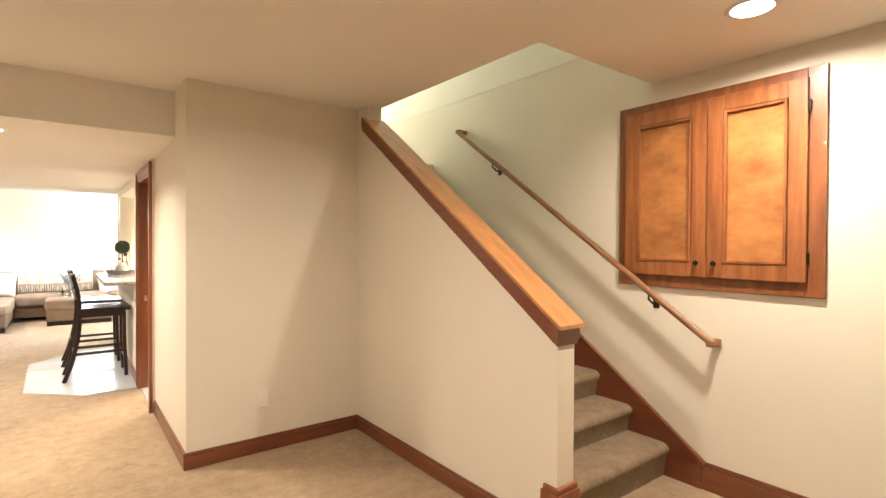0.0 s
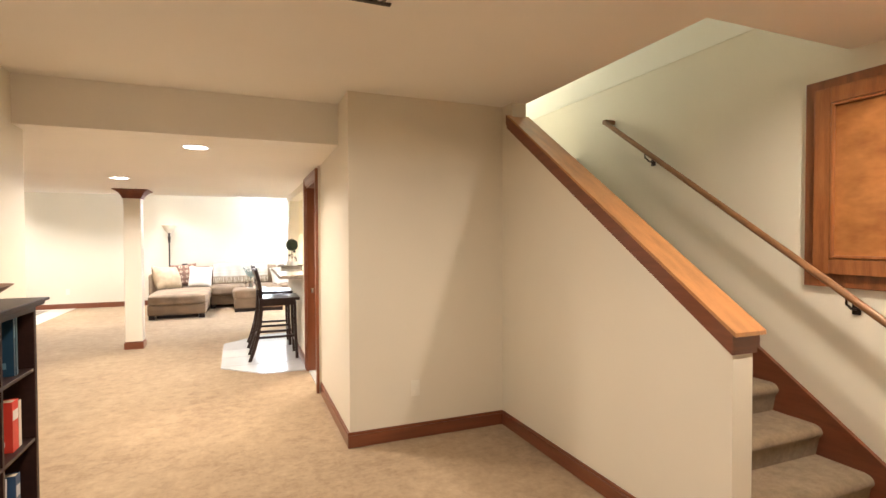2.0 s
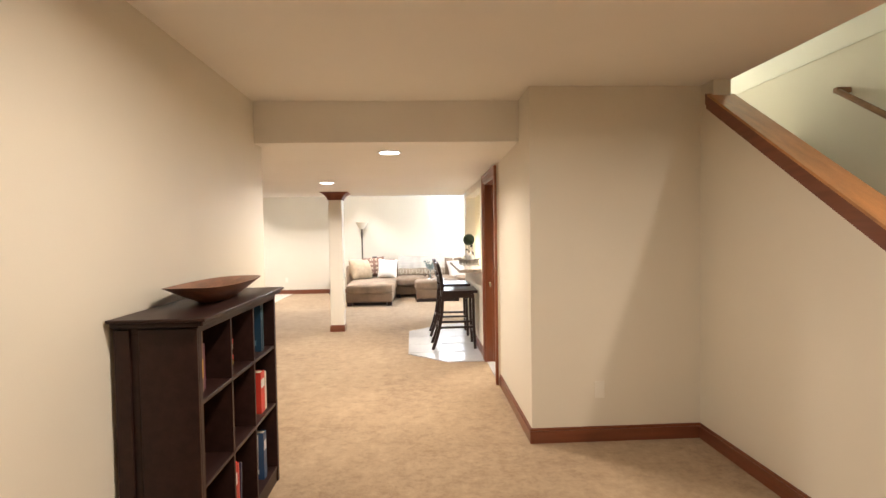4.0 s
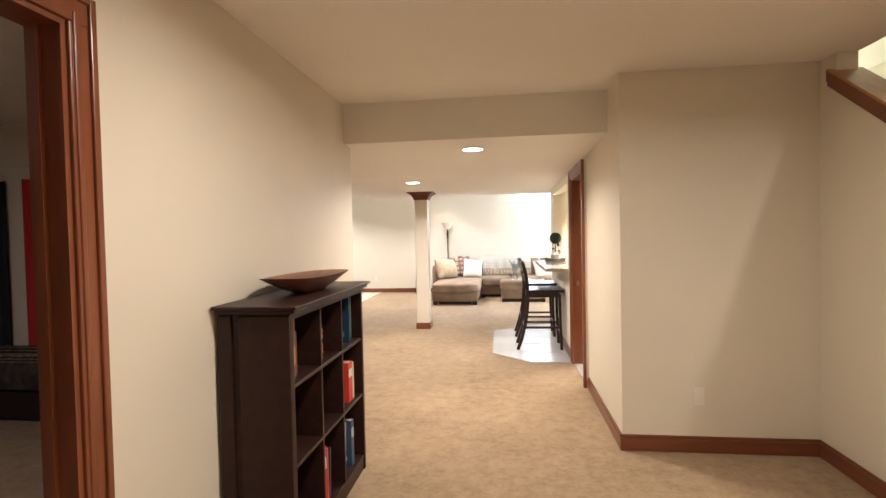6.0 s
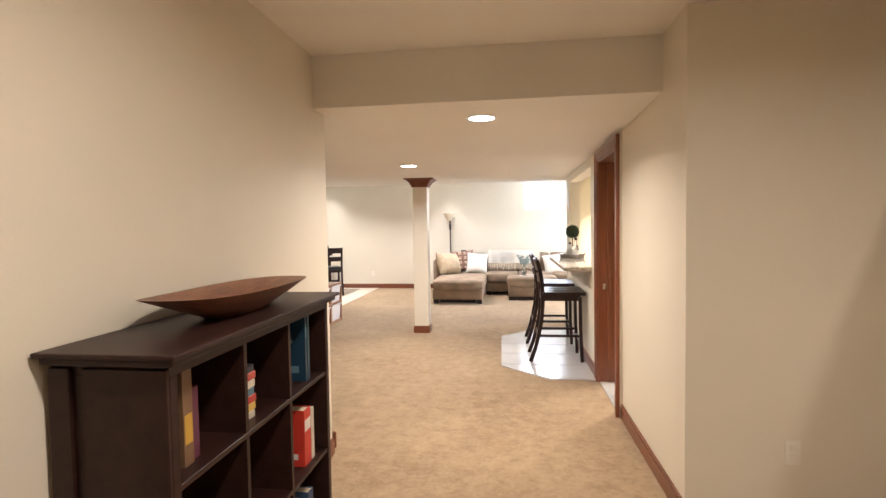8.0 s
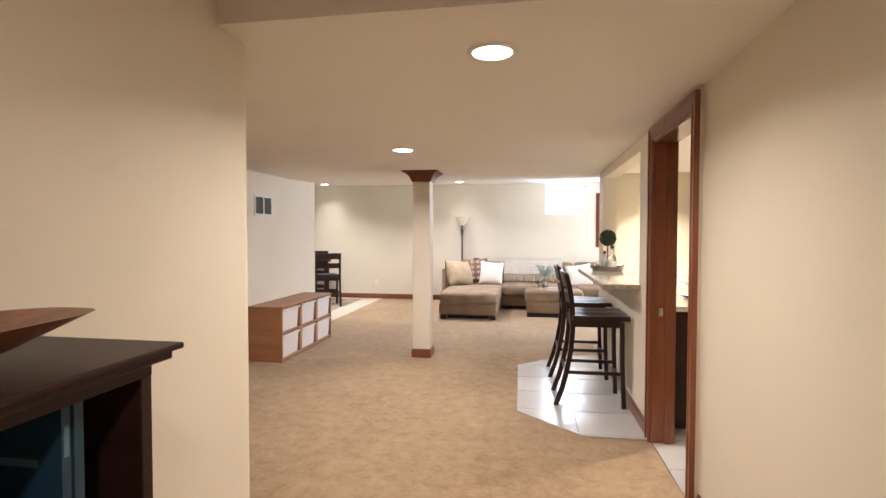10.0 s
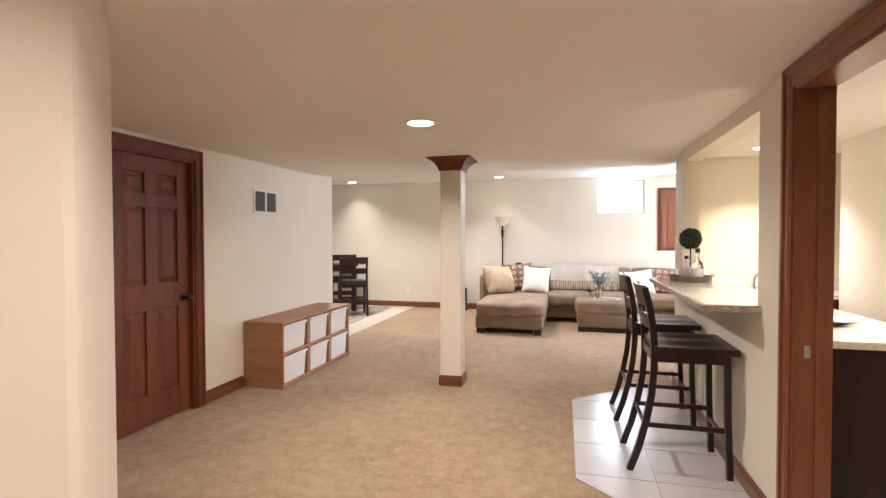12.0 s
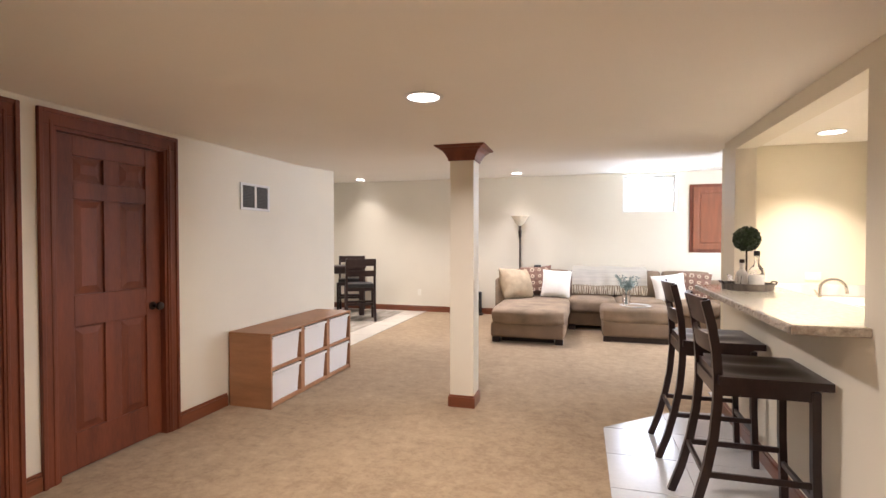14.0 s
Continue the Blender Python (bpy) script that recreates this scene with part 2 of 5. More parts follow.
def bm_prism(bm, outline, lo, hi, axis="x"):
    """A solid from a closed outline in the two other axes, from lo to hi along axis."""
    def at(p, d):
        return {"x": (d, p[0], p[1]), "y": (p[0], d, p[1]), "z": (p[0], p[1], d)}[axis]
    a = [bm.verts.new(at(p, lo)) for p in outline]
    b = [bm.verts.new(at(p, hi)) for p in outline]
    bm.faces.new(a[::-1])
    bm.faces.new(b)
    for i in range(len(a)):
        j = (i + 1) % len(a)
        bm.faces.new((a[i], a[j], b[j], b[i]))
    return bm


def bm_lathe(bm, profile, centre=(0, 0, 0), steps=24):
    rings = []
    for r, z in profile:
        rings.append([bm.verts.new((centre[0] + r * math.cos(2 * math.pi * k / steps), centre[1] + r * math.sin(2 * math.pi * k / steps), centre[2] + z))
                      for k in range(steps)])
    for a, b in zip(rings, rings[1:]):
        for k in range(steps):
            bm.faces.new((a[k], a[(k + 1) % steps], b[(k + 1) % steps], b[k]))
    bm.faces.new(rings[0][::-1])
    bm.faces.new(rings[-1])
    return bm


def bm_tube(bm, points, radius, steps=10, closed_ends=True):
    pts = [Vector(p) for p in points]
    rad = radius if isinstance(radius, (list, tuple)) else [radius] * len(pts)
    rings = []
    for i, p in enumerate(pts):
        d = (pts[min(i + 1, len(pts) - 1)] - pts[max(i - 1, 0)]).normalized()
        u = d.cross(Vector((0, 0, 1)) if abs(d.z) < 0.9 else Vector((0, 1, 0))).normalized()
        w = d.cross(u)
        rings.append([bm.verts.new(p + rad[i] * (math.cos(2 * math.pi * k / steps) * u + math.sin(2 * math.pi * k / steps) * w)) for k in range(steps)])
    for a, b in zip(rings, rings[1:]):
        for k in range(steps):
            bm.faces.new((a[k], a[(k + 1) % steps], b[(k + 1) % steps], b[k]))
    if closed_ends:
        bm.faces.new(rings[0][::-1])
        bm.faces.new(rings[-1])
    return bm


def bm_bar(bm, points, wide, deep):
    """A rectangular bar swept in the xz plane (wide along y, deep across the sweep)."""
    rings = []
    for i, (x, y, z) in enumerate(points):
        a, b = points[max(i - 1, 0)], points[min(i + 1, len(points) - 1)]
        d = Vector((b[0] - a[0], 0, b[2] - a[2])).normalized()
        nrm = Vector((d.z, 0, -d.x)) * deep / 2
        side = Vector((0, wide / 2, 0))
        c = Vector((x, y, z))
        rings.append([bm.verts.new(c + p) for p in (nrm + side, nrm - side, -nrm - side, -nrm + side)])
    for a, b in zip(rings, rings[1:]):
        for k in range(4):
            bm.faces.new((a[k], a[(k + 1) % 4], b[(k + 1) % 4], b[k]))
    bm.faces.new(rings[0][::-1])
    bm.faces.new(rings[-1])
    return bm


def bm_cushion(bm, size, puff=0.5, n=10, centre=(0, 0, 0), power=4.0):
    """A stuffed cushion: a rounded block with swollen faces."""
    sub = bmesh.new()
    bmesh.ops.create_cube(sub, size=2)
    bmesh.ops.subdivide_edges(sub, edges=list(sub.edges), cuts=n, use_grid_fill=True)
    for v in sub.verts:
        p = v.co
        k = (abs(p.x) ** power + abs(p.y) ** power + abs(p.z) ** power) ** (1 / power)
        q = p / k
        s = p.lerp(q, puff)
        w = 1 + 0.015 * noise.noise(p * 2.3 + Vector(centre))
        v.co = Vector((s.x * size[0] / 2 * w + centre[0], s.y * size[1] / 2 * w + centre[1], s.z * size[2] / 2 * w + centre[2]))
    merge(bm, sub)
    return bm


def bm_pillow(bm, w, h, t, n=14):
    """A knife-edged scatter pillow in the xz plane, thickness along y, with drawn-in sides."""
    grid = {}
    for s in (1, -1):
        for i in range(n + 1):
            for j in range(n + 1):
                u, v = 2 * i / n - 1, 2 * j / n - 1
                edge = max(abs(u), abs(v))
                if s == -1 and edge == 1:
                    grid[s, i, j] = grid[1, i, j]
                    continue
                k = ((1 - u * u) * (1 - v * v)) ** 0.42
                pull = 1 - 0.07 * (1 - v * v) * abs(u) ** 3
                pull2 = 1 - 0.07 * (1 - u * u) * abs(v) ** 3
                wr = 0.006 * noise.noise(Vector((u * 3, v * 3, s)))
                grid[s, i, j] = bm.verts.new((u * w / 2 * pull, s * t / 2 * k + wr * k, v * h / 2 * pull2))
        for i in range(n):
            for j in range(n):
                q = [grid[s, i, j], grid[s, i + 1, j], grid[s, i + 1, j + 1], grid[s, i, j + 1]]
                bm.faces.new(q if s == -1 else q[::-1])
    return bm


def finish(name, bm, mat, smooth=False):
    bmesh.ops.recalc_face_normals(bm, faces=list(bm.faces))
    me = bpy.data.meshes.new(name)
    bm.to_mesh(me)
    bm.free()
    for m in mat if isinstance(mat, (list, tuple)) else [mat]:
        me.materials.append(m)
    if smooth:
        me.polygons.foreach_set("use_smooth", [True] * len(me.polygons))
        me.set_sharp_from_angle(angle=radians(40))
    return me


def part(name, bm, mat, parent, label="", smooth=False):
    ob = new(name, finish(name, bm, mat, smooth))
    ob.parent = parent
    return tagged(ob, label)


def thing(name, label, category, m=None, group="", kind=""):
    ob = tagged(new(name), label, category, group, kind)
    if m is not None:
        ob.matrix_world = m
    return ob


def single(name, bm, mat, label, category, kind="", group="", smooth=False, m=None):
    ob = tagged(new(name, finish(name, bm, mat, smooth)), label, category, group, kind)
    if m is not None:
        ob.matrix_world = m
    return ob


def B(*a, **k):
    return bm_box(bmesh.new(), *a, **k)


def boxes(*rows):
    bm = bmesh.new()
    for r in rows:
        bm_box(bm, *r)
    return bm


# ---- the plan ----
LX, RX, SX = -1.216, 0.76, 3.2            # hall's left wall, bar wall, stair wall
BY, AY, FY = 4.13, 3.752, 13.05           # bulkhead, corner wall, far wall
WX, WEND, SOFF = -3.155, 9.33, 9.29       # west wall, its end, end of the low ceiling
T = 0.14


def structure(name, bm, mat, label, category):
    return single(name, bm, mat, label, category, kind="structure")


structure("floor", boxes((-7.2, 4.2, -2.7, 14.0, -0.12, 0.0)), CARPET, "beige cut-pile carpet with soft footprints and patches", "carpet")
TW = 0.108                                # the bedroom partition
structure("wall_hall_west", boxes((LX - TW, LX, -2.6, 0.78, 0, HALL_Z), (LX - TW, LX, 0.78, 1.64, 2.10, HALL_Z), (LX - TW, LX, 1.64, 4.30, 0, HALL_Z)),
                   PAINT, "smooth cream painted hall wall with a doorway", "wall")
structure("wall_diagonal", bm_prism(bmesh.new(), [(LX, 4.30), (LX - 0.012, 4.335), (LX - 0.035, 4.365), (-1.93, 5.06), (WX, 5.06), (WX, 4.92), (-1.99, 4.92), (LX - TW, 4.30)], 0, HALL_Z, "z"),
          PAINT, "cream painted wall turning away at an angle", "wall")
structure("wall_bedroom_north", boxes((-6.0, LX - TW, 4.26, 4.37, 0, HALL_Z)), PAINT, "cream painted partition wall", "wall")
structure("wall_bedroom_west", boxes((-6.1, -6.0, -2.6, 4.40, 0, HALL_Z)), PAINT, "cream painted bedroom wall", "wall")
structure("wall_west", boxes((WX - T, WX, 4.40, 5.17, 0, 2.3), (WX - T, WX, 5.17, 5.86, 2.015, 2.3), (WX - T, WX, 5.86, 6.13, 0, 2.3), (WX - T, WX, 6.13, 6.90, 2.015, 2.3),
                             (WX - T, WX, 6.90, WEND, 0, 2.3)), PAINT, "cream painted wall with two doors", "wall")
structure("wall_dining_south", boxes((-7.0, WX - T, WEND - T, WEND, 0, HALL_Z)), PAINT, "cream painted dining corner wall", "wall")
structure("wall_dining_west", boxes((-7.14, -7.0, WEND - T, FY + 0.3, 0, HALL_Z)), PAINT, "cream painted dining wall", "wall")
WIN = (0.29, 1.13, 1.83, 2.455)
structure("wall_north", boxes((-7.0, WIN[0], FY, FY + 0.3, 0, HALL_Z), (WIN[1], 4.2, FY, FY + 0.3, 0, HALL_Z), (WIN[0], WIN[1], FY, FY + 0.3, 0, WIN[2]),
                              (WIN[0], WIN[1], FY, FY + 0.3, WIN[3], HALL_Z)), PAINT, "pale cream far wall with a small high window", "wall")
structure("wall_far_east", boxes((4.06, 4.2, 9.0, 9.6, 0, HALL_Z), (4.06, 4.2, 12.2, FY, 0, HALL_Z), (4.06, 4.2, 9.6, 12.2, 0, 0.4), (4.06, 4.2, 9.6, 12.2, 2.1, HALL_Z)),
          PAINT, "cream painted side wall with a wide window opening", "wall")
bar_wall = boxes((RX + 0.022, RX + T, AY, 5.10, 0, HALL_Z))
bm_prism(bar_wall, [(5.10, 0), (5.18, 0), (5.18, 2.05), (5.97, 2.05), (5.97, 0), (6.395, 0), (6.395, 2.3), (5.10, 2.3)], RX, RX + T)
bm_prism(bar_wall, [(6.395, 0), (8.50, 0), (8.50, 2.3), (6.395, 2.3), (6.395, 2.048), (8.20, 2.048), (8.20, 1.0), (6.395, 1.0)], RX, RX + T)
structure("wall_bar_front", bar_wall, PAINT, "cream painted bar wall with a doorway and serving opening", "wall")
structure("wall_bar_side", boxes((0.86, 0.92, 8.50, 9.0, 0, 2.3)), PAINT_BAR, "pale yellow painted return wall", "wall")
structure("wall_bar_back", boxes((0.92, 4.06, 9.0, 9.14, 0, HALL_Z)), PAINT_BAR, "warm yellow painted wall behind the bar", "wall")
structure("wall_bar_south", boxes((RX + T, 2.0, AY + T, AY + 2 * T, 0, HALL_Z)), PAINT_BAR, "warm yellow painted wall", "wall")
structure("wall_bar_east", boxes((3.34, 3.48, 3.9, 9.0, 0, 2.3)), PAINT_BAR, "warm yellow painted wall", "wall")
structure("wall_corner", boxes((RX + T, 2.0, AY, AY + T, 0, HALL_Z)), PAINT, "cream painted corner wall beside the stair", "wall")
structure("wall_hall_south", boxes((-6.1, SX + T, -2.74, -2.6, 0, HALL_Z)), PAINT, "cream painted wall", "wall")
structure("wall_stair", boxes((SX, SX + T, -2.6, 8.2, 0, 2.83)), PAINT, "cream painted stair wall", "wall")
structure("wall_stair_upper", boxes((SX - 0.004, SX + T, 2.0, 8.2, 2.83, 5.2)), PAINT_UP, "upper stair wall, coloured paler for the upstairs light", "wall")
structure("wall_stair_inner", boxes((2.0, 2.12, AY, 8.2, 0, 5.2), (2.0, 2.12, 1.6, AY, HALL_Z + 0.14, 5.2)), PAINT_UP, "inner stairwell wall in the lightened upper colour", "wall")
structure("wall_stair_end", boxes((2.0, SX + T, 8.2, 8.34, 0, 5.2), (2.0, SX + T, 1.86, 2.0, HALL_Z + 0.14, 5.2)), PAINT_UP, "stairwell end wall in the lightened upper colour", "wall")
structure("ceiling_stairwell", boxes((2.0, SX + T, 1.86, 8.34, 5.2, 5.3)), CEIL, "white stairwell ceiling", "ceiling")
structure("ceiling_hall", boxes((-6.1, 2.12, -2.74, BY, HALL_Z, HALL_Z + 0.14), (2.12, SX + T, -2.74, 2.0, HALL_Z, HALL_Z + 0.14), (-6.1, WX - T, BY, 4.40, HALL_Z, HALL_Z + 0.14)), CEIL,
          "off-white painted hall ceiling with the stair opening", "ceiling")
low = bm_prism(bmesh.new(), [(BY, LOW_Z), (6.0, MID_Z), (8.5, MID_Z), (SOFF, 2.17), (SOFF, HALL_Z + 0.14), (BY, HALL_Z + 0.14)], WX - T, RX + 0.07)
merge(low, boxes((RX + 0.07, 2.0, BY, SOFF, LOW_Z, HALL_Z + 0.14), (2.0, 4.2, 8.34, SOFF, LOW_Z, HALL_Z + 0.14), (2.12, 4.2, 4.4, 8.2, LOW_Z, LOW_Z + 0.08)))
structure("ceiling_low", low, CEIL,
          "lowered off-white ceiling with a flat bulkhead", "ceiling")
structure("ceiling_far", boxes((-7.14, 4.2, SOFF, FY + 0.3, HALL_Z, HALL_Z + 0.14), (-7.14, WX - T, WEND - T, SOFF, HALL_Z, HALL_Z + 0.14)), CEIL,
          "white ceiling over the living area", "ceiling")

# half wall of the stair, with its sloping cap
SLOPE = 0.702


def cap_z(y):
    return 0.985 + SLOPE * (y - 1.76)


structure("wall_half", bm_prism(bmesh.new(), [(1.76, 0), (AY, 0), (AY, HALL_Z), (3.60, HALL_Z), (3.60, cap_z(3.60) + 0.02), (1.76, cap_z(1.76) + 0.02)], 2.0, 2.12),
          PAINT, "cream painted half wall along the stair", "wall")
cap = thing("stair_cap", "wooden cap with moulded sides sloping along the half wall, its lit top coloured lighter", "stair cap", kind="structure")


def sloped(y0, y1, lo, hi, x0, x1):
    return bm_prism(bmesh.new(), [(y0, cap_z(y0) + lo), (y1, cap_z(y1) + lo), (y1, cap_z(y1) + hi), (y0, cap_z(y0) + hi)], x0, x1)


# Sides coloured dark as in shade, top board light as lit from above.
part("apron", sloped(1.752, 3.66, 0.0, 0.028, 1.985, 2.136), TRIM_H, cap)
part("moulding", sloped(1.745, 3.66, 0.028, 0.100, 1.978, 2.143), TRIM_H, cap)
part("top_board", sloped(1.725, 3.62, 0.100, 0.118, 1.970, 2.155), CAP, cap)

# stairs
stairs = thing("stairs", "taupe carpeted stair with rounded treads", "stairs", kind="structure")
for k in range(14):
    y, z = 1.845 + 0.255 * k, 0.21 + 0.176 * k
    bm = bmesh.new()
    nose = [(y + 0.035, z - 0.176 if k else 0.0), (y + 0.28 + 0.03, z - 0.176 if k else 0.0), (y + 0.28 + 0.03, z), (y + 0.02, z)]
    nose[-1] = (y + 0.045, z)
    nose += [(y + 0.02, z - 0.006), (y + 0.004, z - 0.02), (y - 0.003, z - 0.038), (y + 0.002, z - 0.056), (y + 0.016, z - 0.075)]
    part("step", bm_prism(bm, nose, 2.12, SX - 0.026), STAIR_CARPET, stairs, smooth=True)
sk = [(1.65, 0.0), (1.65, 0.15), (6.0, 0.15 + 0.70 * 4.35), (6.0, 0.0)]
skirt = thing("stair_skirt", "cherry-stained skirt board sloping along the stair wall", "skirt board", kind="structure")
part("board", bm_prism(bmesh.new(), sk, SX - 0.022, SX - 0.001), TRIM_H, skirt)
part("edge_moulding", bm_prism(bmesh.new(), [(1.65, 0.15), (6.0, 3.195), (6.0, 3.222), (1.645, 0.175), (1.63, 0.165), (1.63, 0.15)], SX - 0.03, SX - 0.001), TRIM_H, skirt)


# baseboards
def baseboard(x0, y0, x1, y1, side, h=0.108):
    """A board along a wall's face from (x0, y0) to (x1, y1), standing out to the given side (unit vector)."""
    t = 0.016
    bm = bmesh.new()
    xa, xb, ya, yb = min(x0, x1), max(x0, x1), min(y0, y1), max(y0, y1)
    for lo, hi, d in ((0, h * 0.8, t), (h * 0.8, h, t * 0.6)):
        bm_box(bm, xa + min(0, side[0] * d), xb + max(0, side[0] * d), ya + min(0, side[1] * d), yb + max(0, side[1] * d), lo, hi, 0.003, 1)
    structure("baseboard", bm, TRIM_H, "cherry-stained wooden baseboard", "baseboard")


baseboard(RX + 0.022, AY + 0.001, RX + 0.022, 5.09, (-1, 0))
baseboard(RX + 0.006, AY, 2.0, AY, (0, -1))
baseboard(2.0, 1.845, 2.0, AY - 0.018, (-1, 0))
plinth = thing("half_wall_plinth", "cherry-stained plinth wrapping the end of the half wall", "trim", kind="structure")
part("block", B(1.98, 2.14, 1.735, 1.845, 0, 0.285, bevel=0.003), TRIM, plinth)
part("top_bead", B(1.986, 2.134, 1.741, 1.839, 0.28, 0.312, bevel=0.008, seg=3), TRIM, plinth)
baseboard(SX, -2.6, SX, 1.70, (-1, 0), 0.165)
baseboard(LX, 1.732, LX, 4.30, (1, 0))
baseboard(LX, -2.6, LX, 0.70, (1, 0))
diag = B(0.0, 1.0, -0.016, 0.0, 0.0, 0.108, bevel=0.003)
single("baseboard", diag, TRIM_H, "cherry-stained wooden baseboard", "baseboard", kind="structure", m=pose(-1.935, 5.058, 0.0, 0, 0, -44.1 + 180) @ Matrix.Diagonal((-0.98, 1, 1, 1)))
baseboard(WX, 5.06, -1.93, 5.06, (0, 1))
baseboard(WX, 5.95, WX, 6.04, (1, 0))
baseboard(WX, 7.0, WX, 7.5, (1, 0))
baseboard(WX, 8.9, WX, WEND, (1, 0))
baseboard(-7.0, FY, 4.06, FY, (0, -1))
baseboard(-7.0, WEND, WX, WEND, (0, 1))
baseboard(RX, 6.09, RX, 8.50, (-1, 0))
baseboard(RX - 0.016, 8.50, 0.9, 8.50, (0, 1))
baseboard(0.92, 9.14, 4.06, 9.14, (0, 1))


# door casings: moulded boards round an opening in a wall that faces +x or -x
def casing(x, side, y0, y1, top, w, name, label, mat, depth):
    c = thing(name, label, "door casing", kind="structure")
    def board(ya, yb, za, zb, d0, d1):
        xa, xb = sorted((x + side * d0, x + side * d1))
        return B(xa, xb, ya, yb, za, zb, bevel=0.004)
    for ya, yb, inner in ((y0 - w, y0, 1), (y1, y1 + w, -1)):
        part("side_board", board(ya, yb, 0, top, -0.001, 0.016), mat, c)
        e = (ya, ya + 0.024) if inner == 1 else (yb - 0.024, yb)
        part("outer_bead", board(*e, 0, top + w, 0.012, 0.026), mat, c)
        e = (yb - 0.03, yb - 0.012) if inner == 1 else (ya + 0.012, ya + 0.03)
        part("inner_bead", board(*e, 0, top + 0.03, 0.012, 0.021), mat, c)
    part("head_board", board(y0 - w, y1 + w, top, top + w, -0.001, 0.0165), mat, c)
    part("head_bead", board(y0 - w + 0.024, y1 + w - 0.024, top + w - 0.024, top + w, 0.012, 0.026), mat, c)
    for ya, yb in ((y0 - 0.002, y0 + 0.018), (y1 - 0.018, y1 + 0.002)):
        xa, xb = sorted((x + side * 0.004, x - side * (depth + 0.004)))
        part("jamb", B(xa, xb, ya, yb, 0, top), mat, c)
    xa, xb = sorted((x + side * 0.004, x - side * (depth + 0.004)))
    part("head_jamb", B(xa, xb, y0 + 0.018, y1 - 0.018, top - 0.018, top + 0.002), mat, c)
    xs = sorted((x - side * depth * 0.55, x - side * depth * 0.8))
    for ya, yb in ((y0 + 0.018, y0 + 0.03), (y1 - 0.03, y1 - 0.018)):
        part("stop", B(xs[0], xs[1], ya, yb, 0, top - 0.018), mat, c)
    return c


casing(LX, 1, 0.78, 1.64, 2.10, 0.09, "door_casing", "cherry-stained moulded door casing of the bedroom", TRIM, TW)
bar_case = casing(RX, -1, 5.18, 5.97, 2.05, 0.09, "door_casing", "cherry-stained moulded casing of the bar doorway", TRIM, T)
part("strike_plate", B(RX + 0.035, RX + 0.06, 5.948, 5.951, 0.87, 0.925), STEEL, bar_case, "small metal strike plate")
casing(WX, 1, 6.13, 6.90, 2.015, 0.09, "door_casing", "dark cherry moulded casing of a closed door", DARK_DOOR, T)
casing(WX, 1, 5.17, 5.86, 2.015, 0.09, "door_casing", "dark cherry moulded casing of a second door", DARK_DOOR, T)


def panel_door(y0, y1, top, x, name, label, handle_y):
    """A six-panel leaf that faces +x."""
    d = thing(name, label, "door", kind="structure")
    th, w = 0.04, y1 - y0
    st, mid = 0.115, 0.11
    rails = [(0.0, 0.23), (0.86, 1.05), (1.62, 1.72), (top - 0.12, top)]
    cols = [(y0, y0 + st), (y0 + w / 2 - mid / 2, y0 + w / 2 + mid / 2), (y1 - st, y1)]
    for a, b in cols[0:1] + cols[2:3]:
        part("stile", B(x - th, x, a, b, 0.012, top, bevel=0.002, seg=1), DARK_DOOR, d)
    for a, b in rails:
        part("rail", B(x - th, x - 0.0005, cols[0][1], cols[2][0], max(a, 0.012), b, bevel=0.002, seg=1), DARK_DOOR, d)
    for (a, b), (c, e) in zip(rails, rails[1:]):
        part("mullion", B(x - th, x - 0.001, cols[1][0], cols[1][1], b, c, bevel=0.002, seg=1), DARK_DOOR, d)
        for p, q in ((cols[0][1], cols[1][0]), (cols[1][1], cols[2][0])):
            bm = B(x - th + 0.008, x - 0.016, p, q, b, c)
            bm_prism(bm, [(p + 0.008, b + 0.008), (q - 0.008, b + 0.008), (q - 0.008, c - 0.008), (p + 0.008, c - 0.008)], x - 0.016, x - 0.0155)
            sub = bmesh.new()
            o = [(p + 0.012, b + 0.012), (q - 0.012, b + 0.012), (q - 0.012, c - 0.012), (p + 0.012, c - 0.012)]
            i = [(p + 0.05, b + 0.05), (q - 0.05, b + 0.05), (q - 0.05, c - 0.05), (p + 0.05, c - 0.05)]
            vo = [sub.verts.new((x - 0.0155, *v)) for v in o]
            vi = [sub.verts.new((x - 0.004, *v)) for v in i]
            sub.faces.new(vi)
            for k in range(4):
                sub.faces.new((vo[k], vo[(k + 1) % 4], vi[(k + 1) % 4], vi[k]))
            merge(bm, sub)
            part("panel", bm, DARK_DOOR, d)
    h = part("door_handle", bm_lathe(bmesh.new(), [(0.028, 0), (0.028, 0.006), (0.012, 0.012), (0.011, 0.045), (0.02, 0.05), (0.029, 0.062), (0.026, 0.078), (0.012, 0.084)]),
             BRONZE, d, "dark bronze door knob", smooth=True)
    h.matrix_world = pose(x, handle_y, 0.92, 0, 90, 0)
    return d


panel_door(6.15, 6.88, 1.995, WX - 0.035, "door_1", "closed dark cherry six-panel wooden door", 6.81)
panel_door(5.19, 5.84, 1.995, WX - 0.035, "door_2", "closed dark cherry six-panel wooden door", 5.26)

